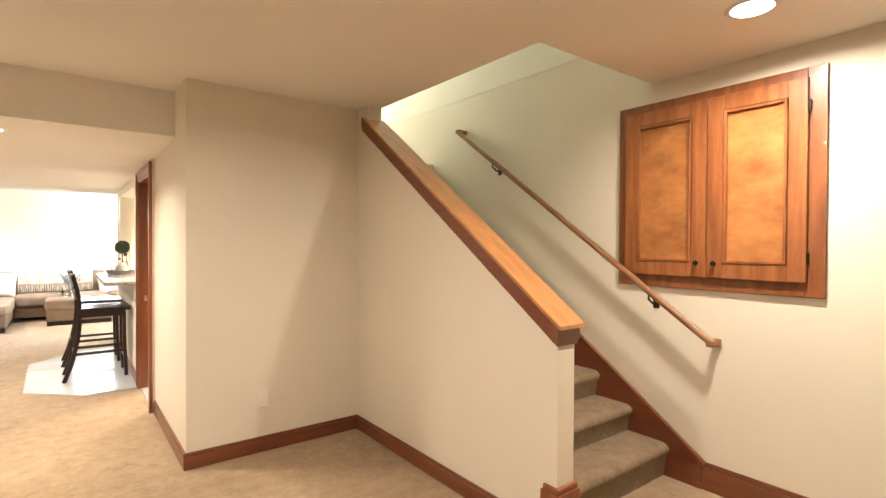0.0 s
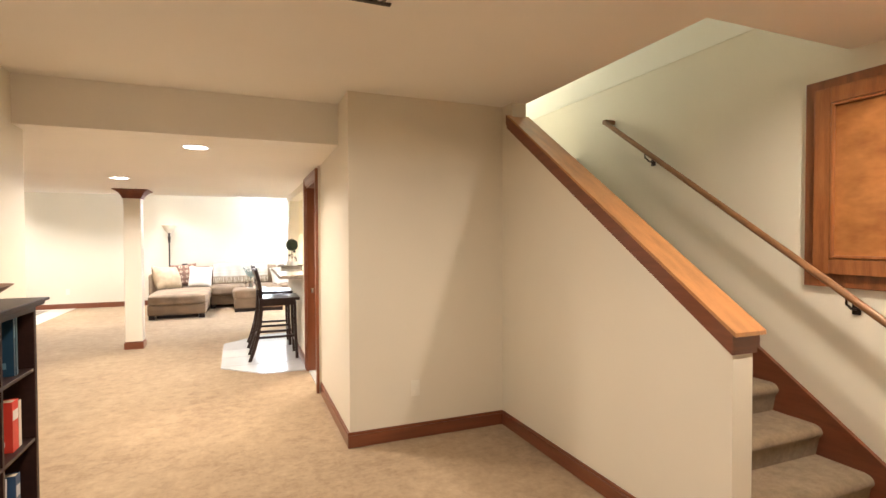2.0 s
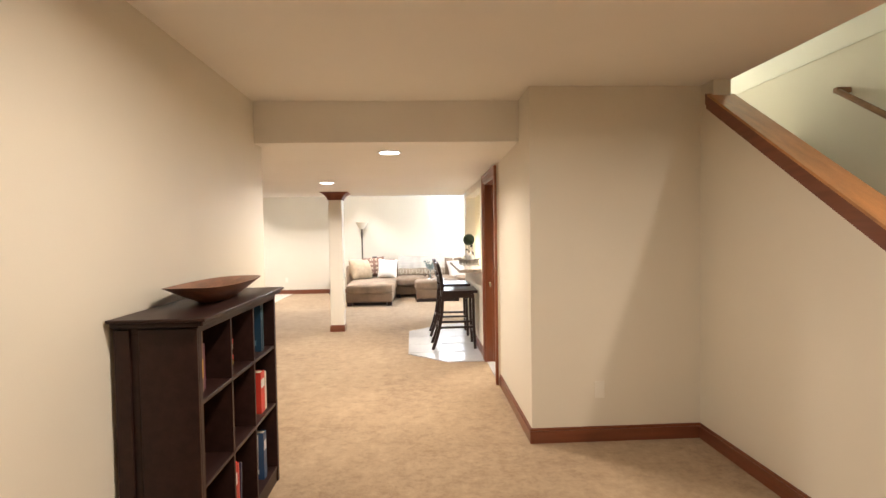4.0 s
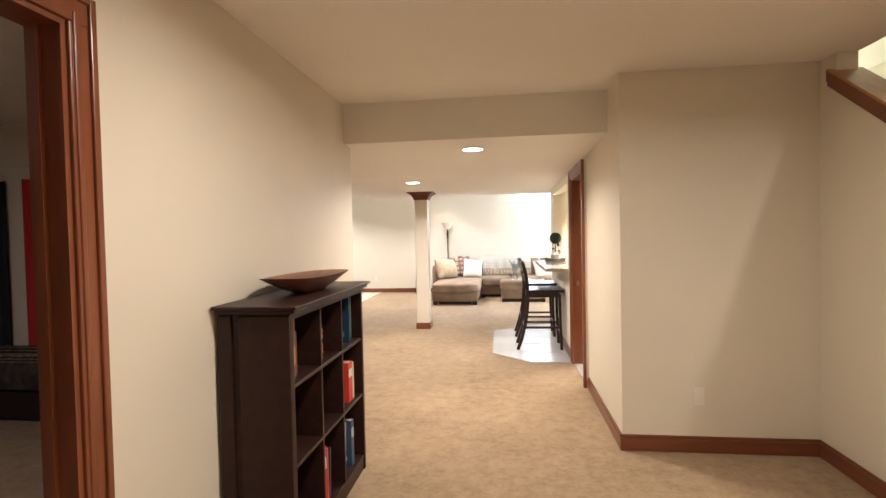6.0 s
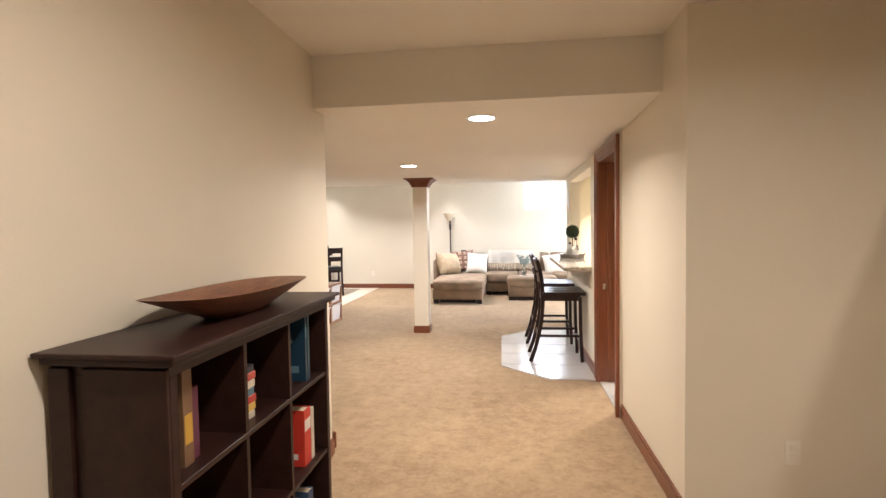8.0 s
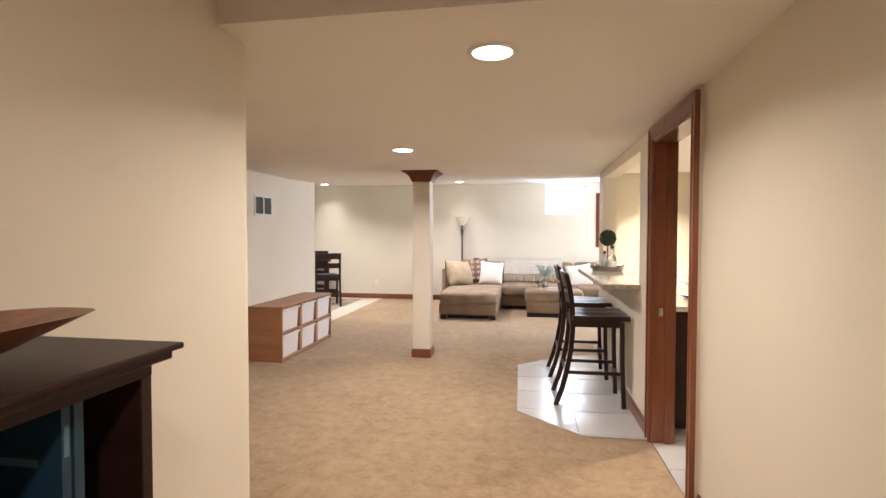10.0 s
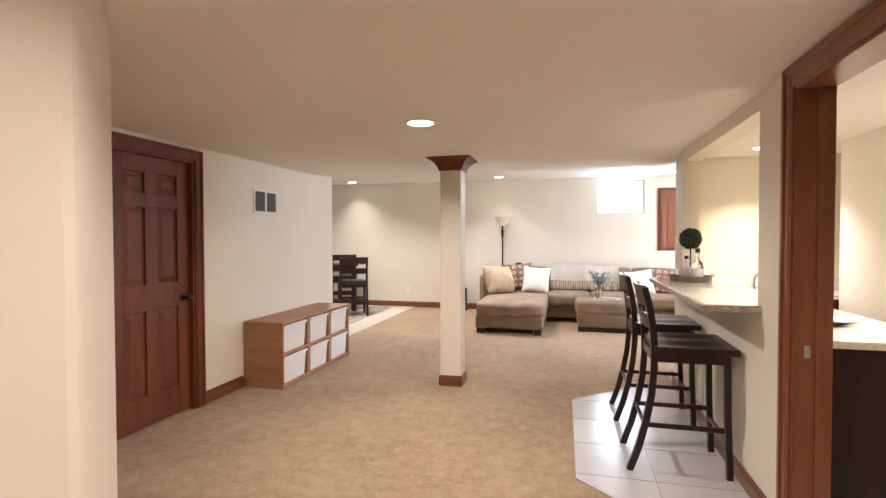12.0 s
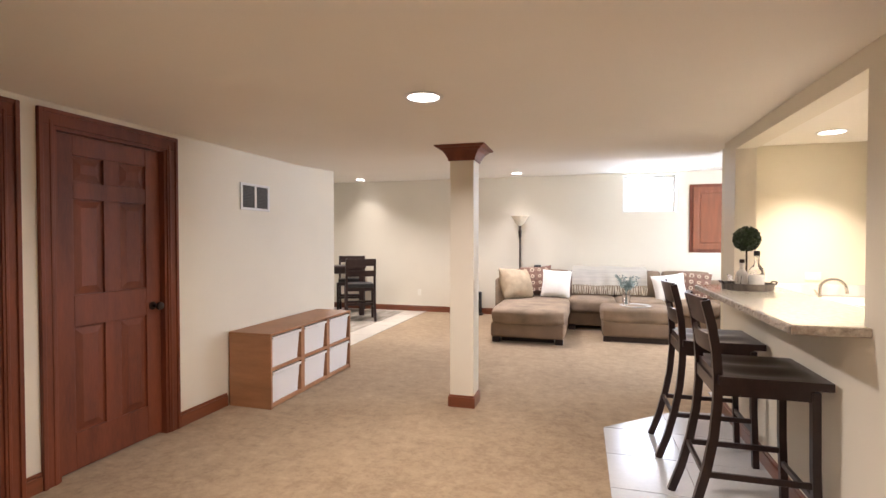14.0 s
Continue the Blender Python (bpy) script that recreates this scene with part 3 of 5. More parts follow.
# window in the far wall, and the wide side window
win = thing("window_1", "small high basement window full of bright daylight", "window", kind="structure")
x0, x1, z0, z1 = WIN
for a in ((x0, x0 + 0.04, z0, z1), (x1 - 0.04, x1, z0, z1), (x0 + 0.04, x1 - 0.04, z0, z0 + 0.04), (x0 + 0.04, x1 - 0.04, z1 - 0.04, z1)):
    part("window_frame", B(a[0], a[1], FY + 0.14, FY + 0.19, a[2], a[3]), GRILLE, win)
pane = part("pane", B(x0 + 0.04, x1 - 0.04, FY + 0.16, FY + 0.166, z0 + 0.04, z1 - 0.04), CLEAR, win)
pane.visible_shadow = False
structure("backdrop", B(-0.6, 2.2, FY + 0.6, FY + 0.62, 1.2, 3.2), SKYGLOW, "bright overcast daylight outside the window", "sky")
structure("backdrop", B(4.6, 4.62, 9.0, 12.8, 0.1, 2.6), SKYGLOW, "bright overcast daylight outside the side window", "sky")


# ---- fixed things in the hall ----
def can_light(x, y, z):
    c = thing("ceiling_light", "round recessed ceiling light with a white trim ring", "ceiling light", group="recessed ceiling lights")
    c.location = (x, y, z)
    ring = bmesh.new()
    n = 32
    prof = [(0.082, 0.002), (0.085, -0.006), (0.102, -0.005), (0.108, -0.0005)]
    rings = [[ring.verts.new((r * math.cos(2 * math.pi * k / n), r * math.sin(2 * math.pi * k / n), h)) for k in range(n)] for r, h in prof]
    for a, b in zip(rings, rings[1:]):
        for k in range(n):
            ring.faces.new((a[k], a[(k + 1) % n], b[(k + 1) % n], b[k]))
    part("trim_ring", ring, GRILLE, c, smooth=True)
    part("bulb", bm_lathe(bmesh.new(), [(0.083, -0.001), (0.08, -0.004), (0.04, -0.006)], steps=24), GLOW, c, "glowing lamp face")
    return c


# The added, unseen cans get a fitting too.
for x, y, z, c, f, s in CANS:
    can_light(x, y, z)


def round_knob(parent, x, y, z, facing_deg, s=1.0):
    k = part("knob", bm_lathe(bmesh.new(), [(0.008 * s, 0), (0.006 * s, 0.012), (0.012 * s, 0.018), (0.016 * s, 0.026), (0.012 * s, 0.033), (0.004 * s, 0.035)], steps=14), BRONZE,
             parent, "dark bronze knob", smooth=True)
    k.matrix_world = pose(x, y, z, 0, facing_deg, 0)
    return k


def framed_door(parent, name, y0, y1, z0, z1, x, side, stile, mat):
    """A cabinet door facing side (-1: -x) with stiles, rails, a moulded edge and a flat panel, lying on x."""
    th = 0.02
    xa, xb = sorted((x, x + side * th))
    d = part(name, B(xa, xb, y0, y0 + stile, z0, z1, bevel=0.003), mat, parent)
    part("stile", B(xa, xb, y1 - stile, y1, z0, z1, bevel=0.003), mat, d)
    for a, b in ((z0, z0 + stile), (z1 - stile, z1)):
        part("rail", B(xa, xb - 0.0003, y0 + stile, y1 - stile, a, b, bevel=0.002, seg=1), mat, d)
    pa, pb = sorted((x + side * 0.0005, x + side * 0.003))
    part("panel", B(pa, pb, y0 + stile, y1 - stile, z0 + stile, z1 - stile), HONEY_P if mat == HONEY else mat, d)
    ma, mb = sorted((x + side * 0.003, x + side * 0.025))
    bead = 0.016
    ya, yb, za, zb = y0 + stile + 0.004, y1 - stile - 0.004, z0 + stile + 0.004, z1 - stile - 0.004
    for r in ((ya, ya + bead, za, zb), (yb - bead, yb, za, zb), (ya + bead, yb - bead, za, za + bead), (ya + bead, yb - bead, zb - bead, zb)):
        part("bead", B(ma, mb, *r, bevel=0.004), mat, d)
    return d


wc = thing("wall_cabinet", "honey-stained wooden wall cabinet with two panelled doors ajar", "cabinet")
x = SX
y0, y1, z0, z1 = 1.055, 2.215, 1.19, 2.365
for r in ((y0, y0 + 0.085, z0, z1), (y1 - 0.085, y1, z0, z1), (y0 + 0.085, y1 - 0.085, z0, z0 + 0.095), (y0 + 0.085, y1 - 0.085, z1 - 0.08, z1)):
    part("frame_board", B(x - 0.022, x - 0.001, *r, bevel=0.003), HONEY_D, wc)
# Black sheet close behind the doors, standing in for the shade inside.
part("back_panel", B(x - 0.006, x - 0.002, y0 + 0.08, y1 - 0.08, z0 + 0.09, z1 - 0.07), BLACKWOOD, wc, "black sheet for the shaded inside of the cabinet")
ymid = 1.625
dl = framed_door(wc, "door", ymid + 0.004, y1 - 0.06, z0 + 0.075, z1 - 0.055, x - 0.024, -1, 0.085, HONEY)
dr = framed_door(wc, "door", y0 + 0.075, ymid - 0.004, z0 + 0.075, z1 - 0.055, x - 0.026, -1, 0.085, HONEY)
for yk in (ymid + 0.05, ymid - 0.05):
    round_knob(wc, x - 0.046, yk, z0 + 0.16, -90)
for zh in (z0 + 0.2, z1 - 0.2):
    part("hinge", bm_tube(bmesh.new(), [(x - 0.036, y0 + 0.07, zh - 0.03), (x - 0.036, y0 + 0.07, zh + 0.03)], 0.007), BRONZE, wc, "dark bronze hinge")

rail = thing("handrail", "slim oak handrail on dark bronze brackets", "handrail")
ya, yb = 1.56, 3.88
za, zb = 0.892, 2.502
bm = bmesh.new()
n = 16
s1, c1 = math.sin(math.atan2(zb - za, yb - ya)), math.cos(math.atan2(zb - za, yb - ya))
ra, rb = [], []
for k in range(n):
    a = 2 * math.pi * k / n
    dx, dn = 0.018 * math.cos(a), 0.021 * math.sin(a)
    ra.append(bm.verts.new((3.104 + dx, ya - s1 * dn, za + c1 * dn)))
    rb.append(bm.verts.new((3.104 + dx, yb - s1 * dn, zb + c1 * dn)))
for k in range(n):
    bm.faces.new((ra[k], ra[(k + 1) % n], rb[(k + 1) % n], rb[k]))
bm.faces.new(ra)
bm.faces.new(rb[::-1])
part("rail_bar", bm, RAIL, rail, smooth=True)
part("return_end", B(3.086, SX, ya - 0.012, ya + 0.032, za - 0.02, za + 0.02, bevel=0.008), RAIL, rail)
part("return_end", B(3.086, SX, yb - 0.03, yb + 0.014, zb - 0.02, zb + 0.02, bevel=0.008), RAIL, rail)
for yk in (1.95, 3.40):
    zk = za + (zb - za) * (yk - ya) / (yb - ya)
    br = part("bracket", bm_tube(bmesh.new(), [(SX - 0.002, yk, zk - 0.085), (SX - 0.05, yk, zk - 0.08), (3.104, yk, zk - 0.05), (3.104, yk, zk - 0.02)], 0.007, 8), BRONZE, rail, "dark bronze bracket", smooth=True)
    part("rosette", B(SX - 0.008, SX - 0.0005, yk - 0.022, yk + 0.022, zk - 0.115, zk - 0.055, bevel=0.004), BRONZE, br)

plate = thing("outlet_plate", "ivory electrical wall plate above the baseboard", "wall plate")
part("cover", B(1.232, 1.302, AY - 0.006, AY, 0.31, 0.43, bevel=0.003), PLATE, plate)
for zc in (0.345, 0.395):
    part("socket", bm_box(bmesh.new(), 1.253, 1.281, AY - 0.0085, AY - 0.005, zc - 0.014, zc + 0.014, 0.002, 1), PLATE, plate)
plate = thing("outlet_plate", "ivory electrical wall plate on the far wall", "wall plate")
part("cover", B(-3.40, -3.33, FY - 0.006, FY, 0.30, 0.42, bevel=0.003), PLATE, plate)

plate = thing("outlet_plate", "ivory electrical wall plate above the bar sink", "wall plate")
part("cover", B(1.50, 1.62, 8.994, 9.0, 1.03, 1.10, bevel=0.002), PLATE, plate)

reg = thing("ceiling_register", "small brown ceiling air register", "air register")
part("frame", boxes((0.48, 0.71, 2.29, 2.315, HALL_Z - 0.006, HALL_Z), (0.48, 0.71, 2.405, 2.43, HALL_Z - 0.006, HALL_Z)), BRONZE, reg)
for k in range(6):
    part("slat", B(0.485 + 0.036 * k, 0.50 + 0.036 * k, 2.315, 2.405, HALL_Z - 0.005, HALL_Z), BRONZE, reg)


# bookcase with a carved bowl
SH_X0, SH_X1, SH_Y0, SH_Y1, SH_Z = LX + 0.02, -0.875, 2.325, 3.375, 1.165
case = thing("bookcase", "espresso cube bookcase with nine open cubbies, partly filled", "bookcase")
part("top_board", B(SH_X0 - 0.01, SH_X1 + 0.045, SH_Y0 - 0.045, SH_Y1 + 0.045, SH_Z, SH_Z + 0.014, bevel=0.004), ESPRESSO, case)
part("top_moulding", B(SH_X0 - 0.005, SH_X1 + 0.03, SH_Y0 - 0.028, SH_Y1 + 0.028, SH_Z - 0.02, SH_Z, bevel=0.005), ESPRESSO, case)
part("top_shelf", B(SH_X0, SH_X1, SH_Y0, SH_Y1, SH_Z - 0.05, SH_Z - 0.02), ESPRESSO, case)
for a, b in ((SH_Y0, SH_Y0 + 0.03), (SH_Y1 - 0.03, SH_Y1)):
    part("side_panel", B(SH_X0, SH_X1, a, b, 0, SH_Z - 0.05, bevel=0.002, seg=1), ESPRESSO, case)
part("side_post", B(SH_X0, SH_X0 + 0.06, SH_Y0 - 0.012, SH_Y0, 0, SH_Z - 0.03, bevel=0.002, seg=1), ESPRESSO, case)
part("side_post", B(SH_X0 + 0.095, SH_X1, SH_Y0 - 0.012, SH_Y0, 0, SH_Z - 0.03, bevel=0.002, seg=1), ESPRESSO, case)
part("back_panel", B(SH_X0, SH_X0 + 0.008, SH_Y0 + 0.03, SH_Y1 - 0.03, 0.06, SH_Z - 0.05), ESPRESSO, case)
part("plinth", B(SH_X0 + 0.01, SH_X1 - 0.008, SH_Y0 + 0.03, SH_Y1 - 0.03, 0, 0.075), ESPRESSO, case)
LEV = [0.075, 0.465, 0.815, SH_Z - 0.05]
COL = [SH_Y0 + 0.03, SH_Y0 + 0.355, SH_Y0 + 0.668, SH_Y1 - 0.03]
for z in LEV[:3]:
    part("shelf", B(SH_X0 + 0.008, SH_X1 - 0.004, COL[0], COL[3], z, z + 0.018, bevel=0.002, seg=1), ESPRESSO, case)
for y in COL[1:3]:
    for a, b in zip(LEV, LEV[1:]):
        part("divider", B(SH_X0 + 0.008, SH_X1 - 0.005, y - 0.009, y + 0.009, a + 0.018, b), ESPRESSO, case)


def book(col, row, dy, thick, h, deep, colour, label, tilt=0.0, back=0.03, page=True, title=None, band=(0.62, 0.82)):
    m = BOOKMATS.setdefault(colour, material("book_cover", colour, 0.45, var=0.06, scale=12))
    z = LEV[row] + 0.018
    y = COL[col] + 0.009 + dy
    b = thing("book", label, "book", m=pose(SH_X1 - back - deep, y, z, -tilt, 0, 0))
    part("cover", boxes((0, deep, 0, 0.003, 0, h), (0, deep, thick - 0.003, thick, 0, h), (deep - 0.003, deep, 0.003, thick - 0.003, 0, h)), m, b)
    if page:
        part("pages", B(0.004, deep - 0.004, 0.003, thick - 0.003, 0.003, h - 0.004), PAGES, b, "cream pages")
    if title:
        mt = BOOKMATS.setdefault(title, material("book_print", title, 0.5, var=0.03, scale=12))
        part("title_bar", boxes((deep + 0.0002, deep + 0.0012, 0.004, thick - 0.004, h * band[0], h * band[1])), mt, b)
        part("title_bar", boxes((0.03, deep - 0.03, -0.0012, -0.0002, h * 0.12, h * 0.22)), mt, b)
        part("title_bar", boxes((0.04, deep - 0.05, -0.0012, -0.0002, h * 0.55, h * 0.6)), mt, b)
    return b


BOOKMATS = {}
PAGES = material("book_pages", (0.70, 0.62, 0.48), 0.9, var=0.08, scale=30, stretch=(1, 30, 1))
book(2, 2, 0.19, 0.018, 0.29, 0.22, (0.015, 0.05, 0.09), "tall dark teal hardback book standing in a cubby", title=(0.12, 0.22, 0.28))
book(2, 2, 0.215, 0.02, 0.275, 0.20, (0.018, 0.06, 0.095), "tall blue hardback book standing in a cubby")
book(2, 1, 0.16, 0.065, 0.235, 0.17, (0.62, 0.05, 0.03), "thick red and white boxed book in a cubby", title=(0.75, 0.72, 0.68))
book(2, 1, 0.23, 0.03, 0.22, 0.16, (0.62, 0.56, 0.48), "cream paperback beside a red book")
book(2, 0, 0.06, 0.012, 0.30, 0.22, (0.5, 0.5, 0.52), "thin grey magazine leaning in a cubby", tilt=3)
book(2, 0, 0.18, 0.05, 0.27, 0.2, (0.03, 0.07, 0.15), "thick dark blue book with a picture cover", title=(0.5, 0.52, 0.55))
book(0, 2, 0.075, 0.04, 0.27, 0.2, (0.20, 0.115, 0.062), "brown picture book with a yellow panel in a cubby", title=(0.55, 0.33, 0.05), band=(0.22, 0.52), back=0.05)
book(0, 2, 0.125, 0.03, 0.20, 0.17, (0.12, 0.03, 0.06), "dark red paperback in a cubby", back=0.06)
for k, c in enumerate(((0.55, 0.5, 0.42), (0.6, 0.42, 0.08), (0.45, 0.05, 0.04), (0.08, 0.18, 0.25), (0.6, 0.55, 0.45), (0.5, 0.07, 0.05), (0.03, 0.03, 0.04))):
    m = BOOKMATS.setdefault(c, material("book_cover", c, 0.45, var=0.06, scale=12))
    zb0 = LEV[2] + 0.018 + 0.026 * k
    single("game_box", B(SH_X1 - 0.16, SH_X1 - 0.05, COL[1] + 0.012, COL[1] + 0.13 + 0.006 * (k % 3), zb0, zb0 + 0.0255, bevel=0.002, seg=1), m,
           "small coloured paperback lying in a stack of books", "book", group="stack of small books")
book(1, 0, 0.06, 0.022, 0.30, 0.22, (0.50, 0.04, 0.03), "tall red binder standing in a cubby", title=(0.8, 0.75, 0.7))
book(1, 0, 0.088, 0.022, 0.28, 0.22, (0.55, 0.06, 0.04), "red hardback standing in a cubby")
book(1, 0, 0.12, 0.012, 0.265, 0.2, (0.05, 0.06, 0.10), "dark slim book leaning in a cubby", tilt=4)
book(1, 1, 0.02, 0.02, 0.25, 0.2, (0.40, 0.05, 0.10), "dark pink hardback standing in a cubby", title=(0.7, 0.6, 0.5))
book(0, 1, 0.10, 0.025, 0.24, 0.17, (0.42, 0.32, 0.06), "yellow hardback standing in a cubby", back=0.1)

bowl = bmesh.new()
n = 48
prof = [(0.25, 0.0), (0.36, 0.0), (0.68, 0.48), (1.0, 1.0), (0.96, 0.99), (0.66, 0.52), (0.36, 0.14), (0.05, 0.12)]
rings = []
for r, h in prof:
    ring = []
    for k in range(n):
        a = 2 * math.pi * k / n
        ca, sa = math.cos(a), math.sin(a)
        u = 0.44 * math.copysign(abs(sa) ** 0.92, sa) * r
        v = 0.145 * math.copysign(abs(ca) ** 0.7, ca) * r
        lift = (0.014 if sa < 0 else -0.004) * abs(sa) ** 3 * r * r
        ring.append(bowl.verts.new((v, u, 0.086 * h + lift * (h > 0.1))))
    rings.append(ring)
for a, b in zip(rings, rings[1:]):
    for k in range(n):
        bowl.faces.new((a[k], a[(k + 1) % n], b[(k + 1) % n], b[k]))
bowl.faces.new(rings[0][::-1])
bowl.faces.new(rings[-1])
single("dough_bowl", bowl, BOWLWOOD, "long hand-carved reddish wooden dough bowl on the bookcase", "bowl", smooth=True, m=pose(-1.02, 2.90, SH_Z + 0.0145, 0, 0, 0))

# ---- bedroom seen through the open doorway ----
bed = thing("daybed", "low dark daybed with a patterned blanket along the wall", "daybed")
part("base", B(-5.9, -3.3, 3.93, 4.22, 0.0, 0.25, bevel=0.02), BLACKWOOD, bed)
part("mattress", B(-5.9, -3.3, 3.90, 4.23, 0.25, 0.47, bevel=0.05, seg=4), BLACKCLOTH, bed)
BLANKET = material("dark_blanket", (0.055, 0.04, 0.036), 0.95, var=0.4, scale=14, bump=0.5)
STRIPE = material("blanket_stripe", (0.34, 0.27, 0.20), 0.95, var=0.5, scale=40)
bl = part("blanket", bm_prism(bmesh.new(), [(4.23, 0.475), (4.23, 0.56), (4.10, 0.52), (3.93, 0.49), (3.885, 0.42), (3.88, 0.28), (3.89, 0.28), (3.90, 0.42), (3.94, 0.475)], -5.4, -3.35), BLANKET, bed, "dark patterned blanket")
for a, b in ((3.92, 3.935), (3.97, 3.985), (4.02, 4.075), (4.12, 4.135), (4.18, 4.195)):
    za, zb = 0.492 + (a - 3.93) * 0.235, 0.492 + (b - 3.93) * 0.235
    part("stripe", bm_prism(bmesh.new(), [(a, za), (b, zb), (b, zb + 0.003), (a, za + 0.003)], -5.4, -3.35), STRIPE, bl)


def hanging(name, x0, x1, z0, z1, mat, label):
    bm = bmesh.new()
    n = 24
    f = [[bm.verts.new((x0 + (x1 - x0) * i / n, 4.235 - 0.012 * math.sin(i * 1.9) + d, z)) for i in range(n + 1)] for z in (z0, z1) for d in (0, 0.006)]
    for a, b in ((0, 2), (1, 3), (0, 1), (2, 3)):
        for i in range(n):
            bm.faces.new((f[a][i], f[a][i + 1], f[b][i + 1], f[b][i]))
    return single(name, bm, mat, label, "wall hanging", smooth=True)


hanging("wall_hanging", -4.19, -3.5, 0.55, 2.03, RED, "plain red cloth hanging on the bedroom wall")
hanging("wall_hanging", -5.1, -4.35, 0.56, 2.02, BLACKCLOTH, "plain black cloth hanging on the bedroom wall")
structure("trim", B(-6.0, LX - T, 4.235, 4.26, 2.15, 2.21, bevel=0.004), PAINT, "painted picture ledge along the bedroom wall", "trim")

# ---- main room ----
post = thing("support_post", "square cream support post with cherry base and crown", "post")
PX, PY = -1.272, 8.10
part("shaft", B(PX - 0.1, PX + 0.1, PY - 0.1, PY + 0.1, 0.0, MID_Z, bevel=0.006), PAINT, post)
part("base", B(PX - 0.113, PX + 0.113, PY - 0.113, PY + 0.113, 0.0, 0.085, bevel=0.004), TRIM_H, post, "cherry-stained base block")
part("base_bead", B(PX - 0.107, PX + 0.107, PY - 0.107, PY + 0.107, 0.08, 0.10, bevel=0.006), TRIM_H, post)
crown = bmesh.new()
cp = [(0.103, 0.120), (0.112, 0.118), (0.114, 0.098), (0.120, 0.092), (0.128, 0.075), (0.146, 0.048), (0.168, 0.032), (0.174, 0.022), (0.192, 0.018), (0.205, 0.010), (0.205, 0.0005)]
rings = [[crown.verts.new((PX + sx * r, PY + sy * r, MID_Z - z)) for sx, sy in ((-1, -1), (1, -1), (1, 1), (-1, 1))] for r, z in cp]
for a, b in zip(rings, rings[1:]):
    for k in range(4):
        crown.faces.new((a[k], a[(k + 1) % 4], b[(k + 1) % 4], b[k]))
part("crown", crown, DARK_DOOR, post, "dark cherry crown moulding")

vent = thing("return_vent", "white framed return air grille with dark mesh", "air vent")
y0, y1, z0, z1 = 7.68, 8.085, 1.637, 1.873
part("backing", B(WX + 0.001, WX + 0.004, y0 + 0.02, y1 - 0.02, z0 + 0.02, z1 - 0.02), GRILLE_IN, vent, "dark grille mesh")
for r in ((y0, y0 + 0.028, z0, z1), (y1 - 0.028, y1, z0, z1), (y0 + 0.028, y1 - 0.028, z0, z0 + 0.022), (y0 + 0.028, y1 - 0.028, z1 - 0.022, z1), ((y0 + y1) / 2 - 0.012, (y0 + y1) / 2 + 0.012, z0 + 0.022, z1 - 0.022)):
    part("frame_bar", B(WX + 0.001, WX + 0.012, *r, bevel=0.003), GRILLE, vent)
for k in range(14):
    zk = z0 + 0.03 + 0.0135 * k
    part("slat", bm_prism(bmesh.new(), [(WX + 0.004, zk), (WX + 0.009, zk + 0.004), (WX + 0.009, zk + 0.006), (WX + 0.004, zk + 0.002)], y0 + 0.028, y1 - 0.028, "y"), GRILLE_IN, vent)

# toy storage
TX0, TX1, TY0, TY1, TZ = WX + 0.018, -2.735, 7.51, 8.91, 0.615
toy = thing("storage_unit", "low maple storage unit holding six white bins", "storage unit")
part("top", B(TX0, TX1 + 0.004, TY0 - 0.004, TY1 + 0.004, TZ - 0.02, TZ, bevel=0.003), TOYWOOD, toy)
for a in (TY0, TY1 - 0.02):
    part("side", B(TX0, TX1, a, a + 0.02, 0, TZ - 0.02), TOYWOOD, toy)
part("back", B(TX0, TX0 + 0.006, TY0 + 0.02, TY1 - 0.02, 0, TZ - 0.02), TOYWOOD, toy)
part("bottom", B(TX0 + 0.006, TX1 - 0.003, TY0 + 0.02, TY1 - 0.02, 0.01, 0.04), TOYWOOD, toy)
part("middle_shelf", B(TX0 + 0.006, TX1 - 0.003, TY0 + 0.02, TY1 - 0.02, 0.305, 0.33), TOYWOOD, toy)
w3 = (TY1 - TY0 - 0.04) / 3
for k in (1, 2):
    yk = TY0 + 0.02 + w3 * k
    for a, b in ((0.04, 0.305), (0.33, TZ - 0.02)):
        part("divider", B(TX0 + 0.006, TX1 - 0.002, yk - 0.028, yk + 0.028, a, b), TOYWOOD, toy)


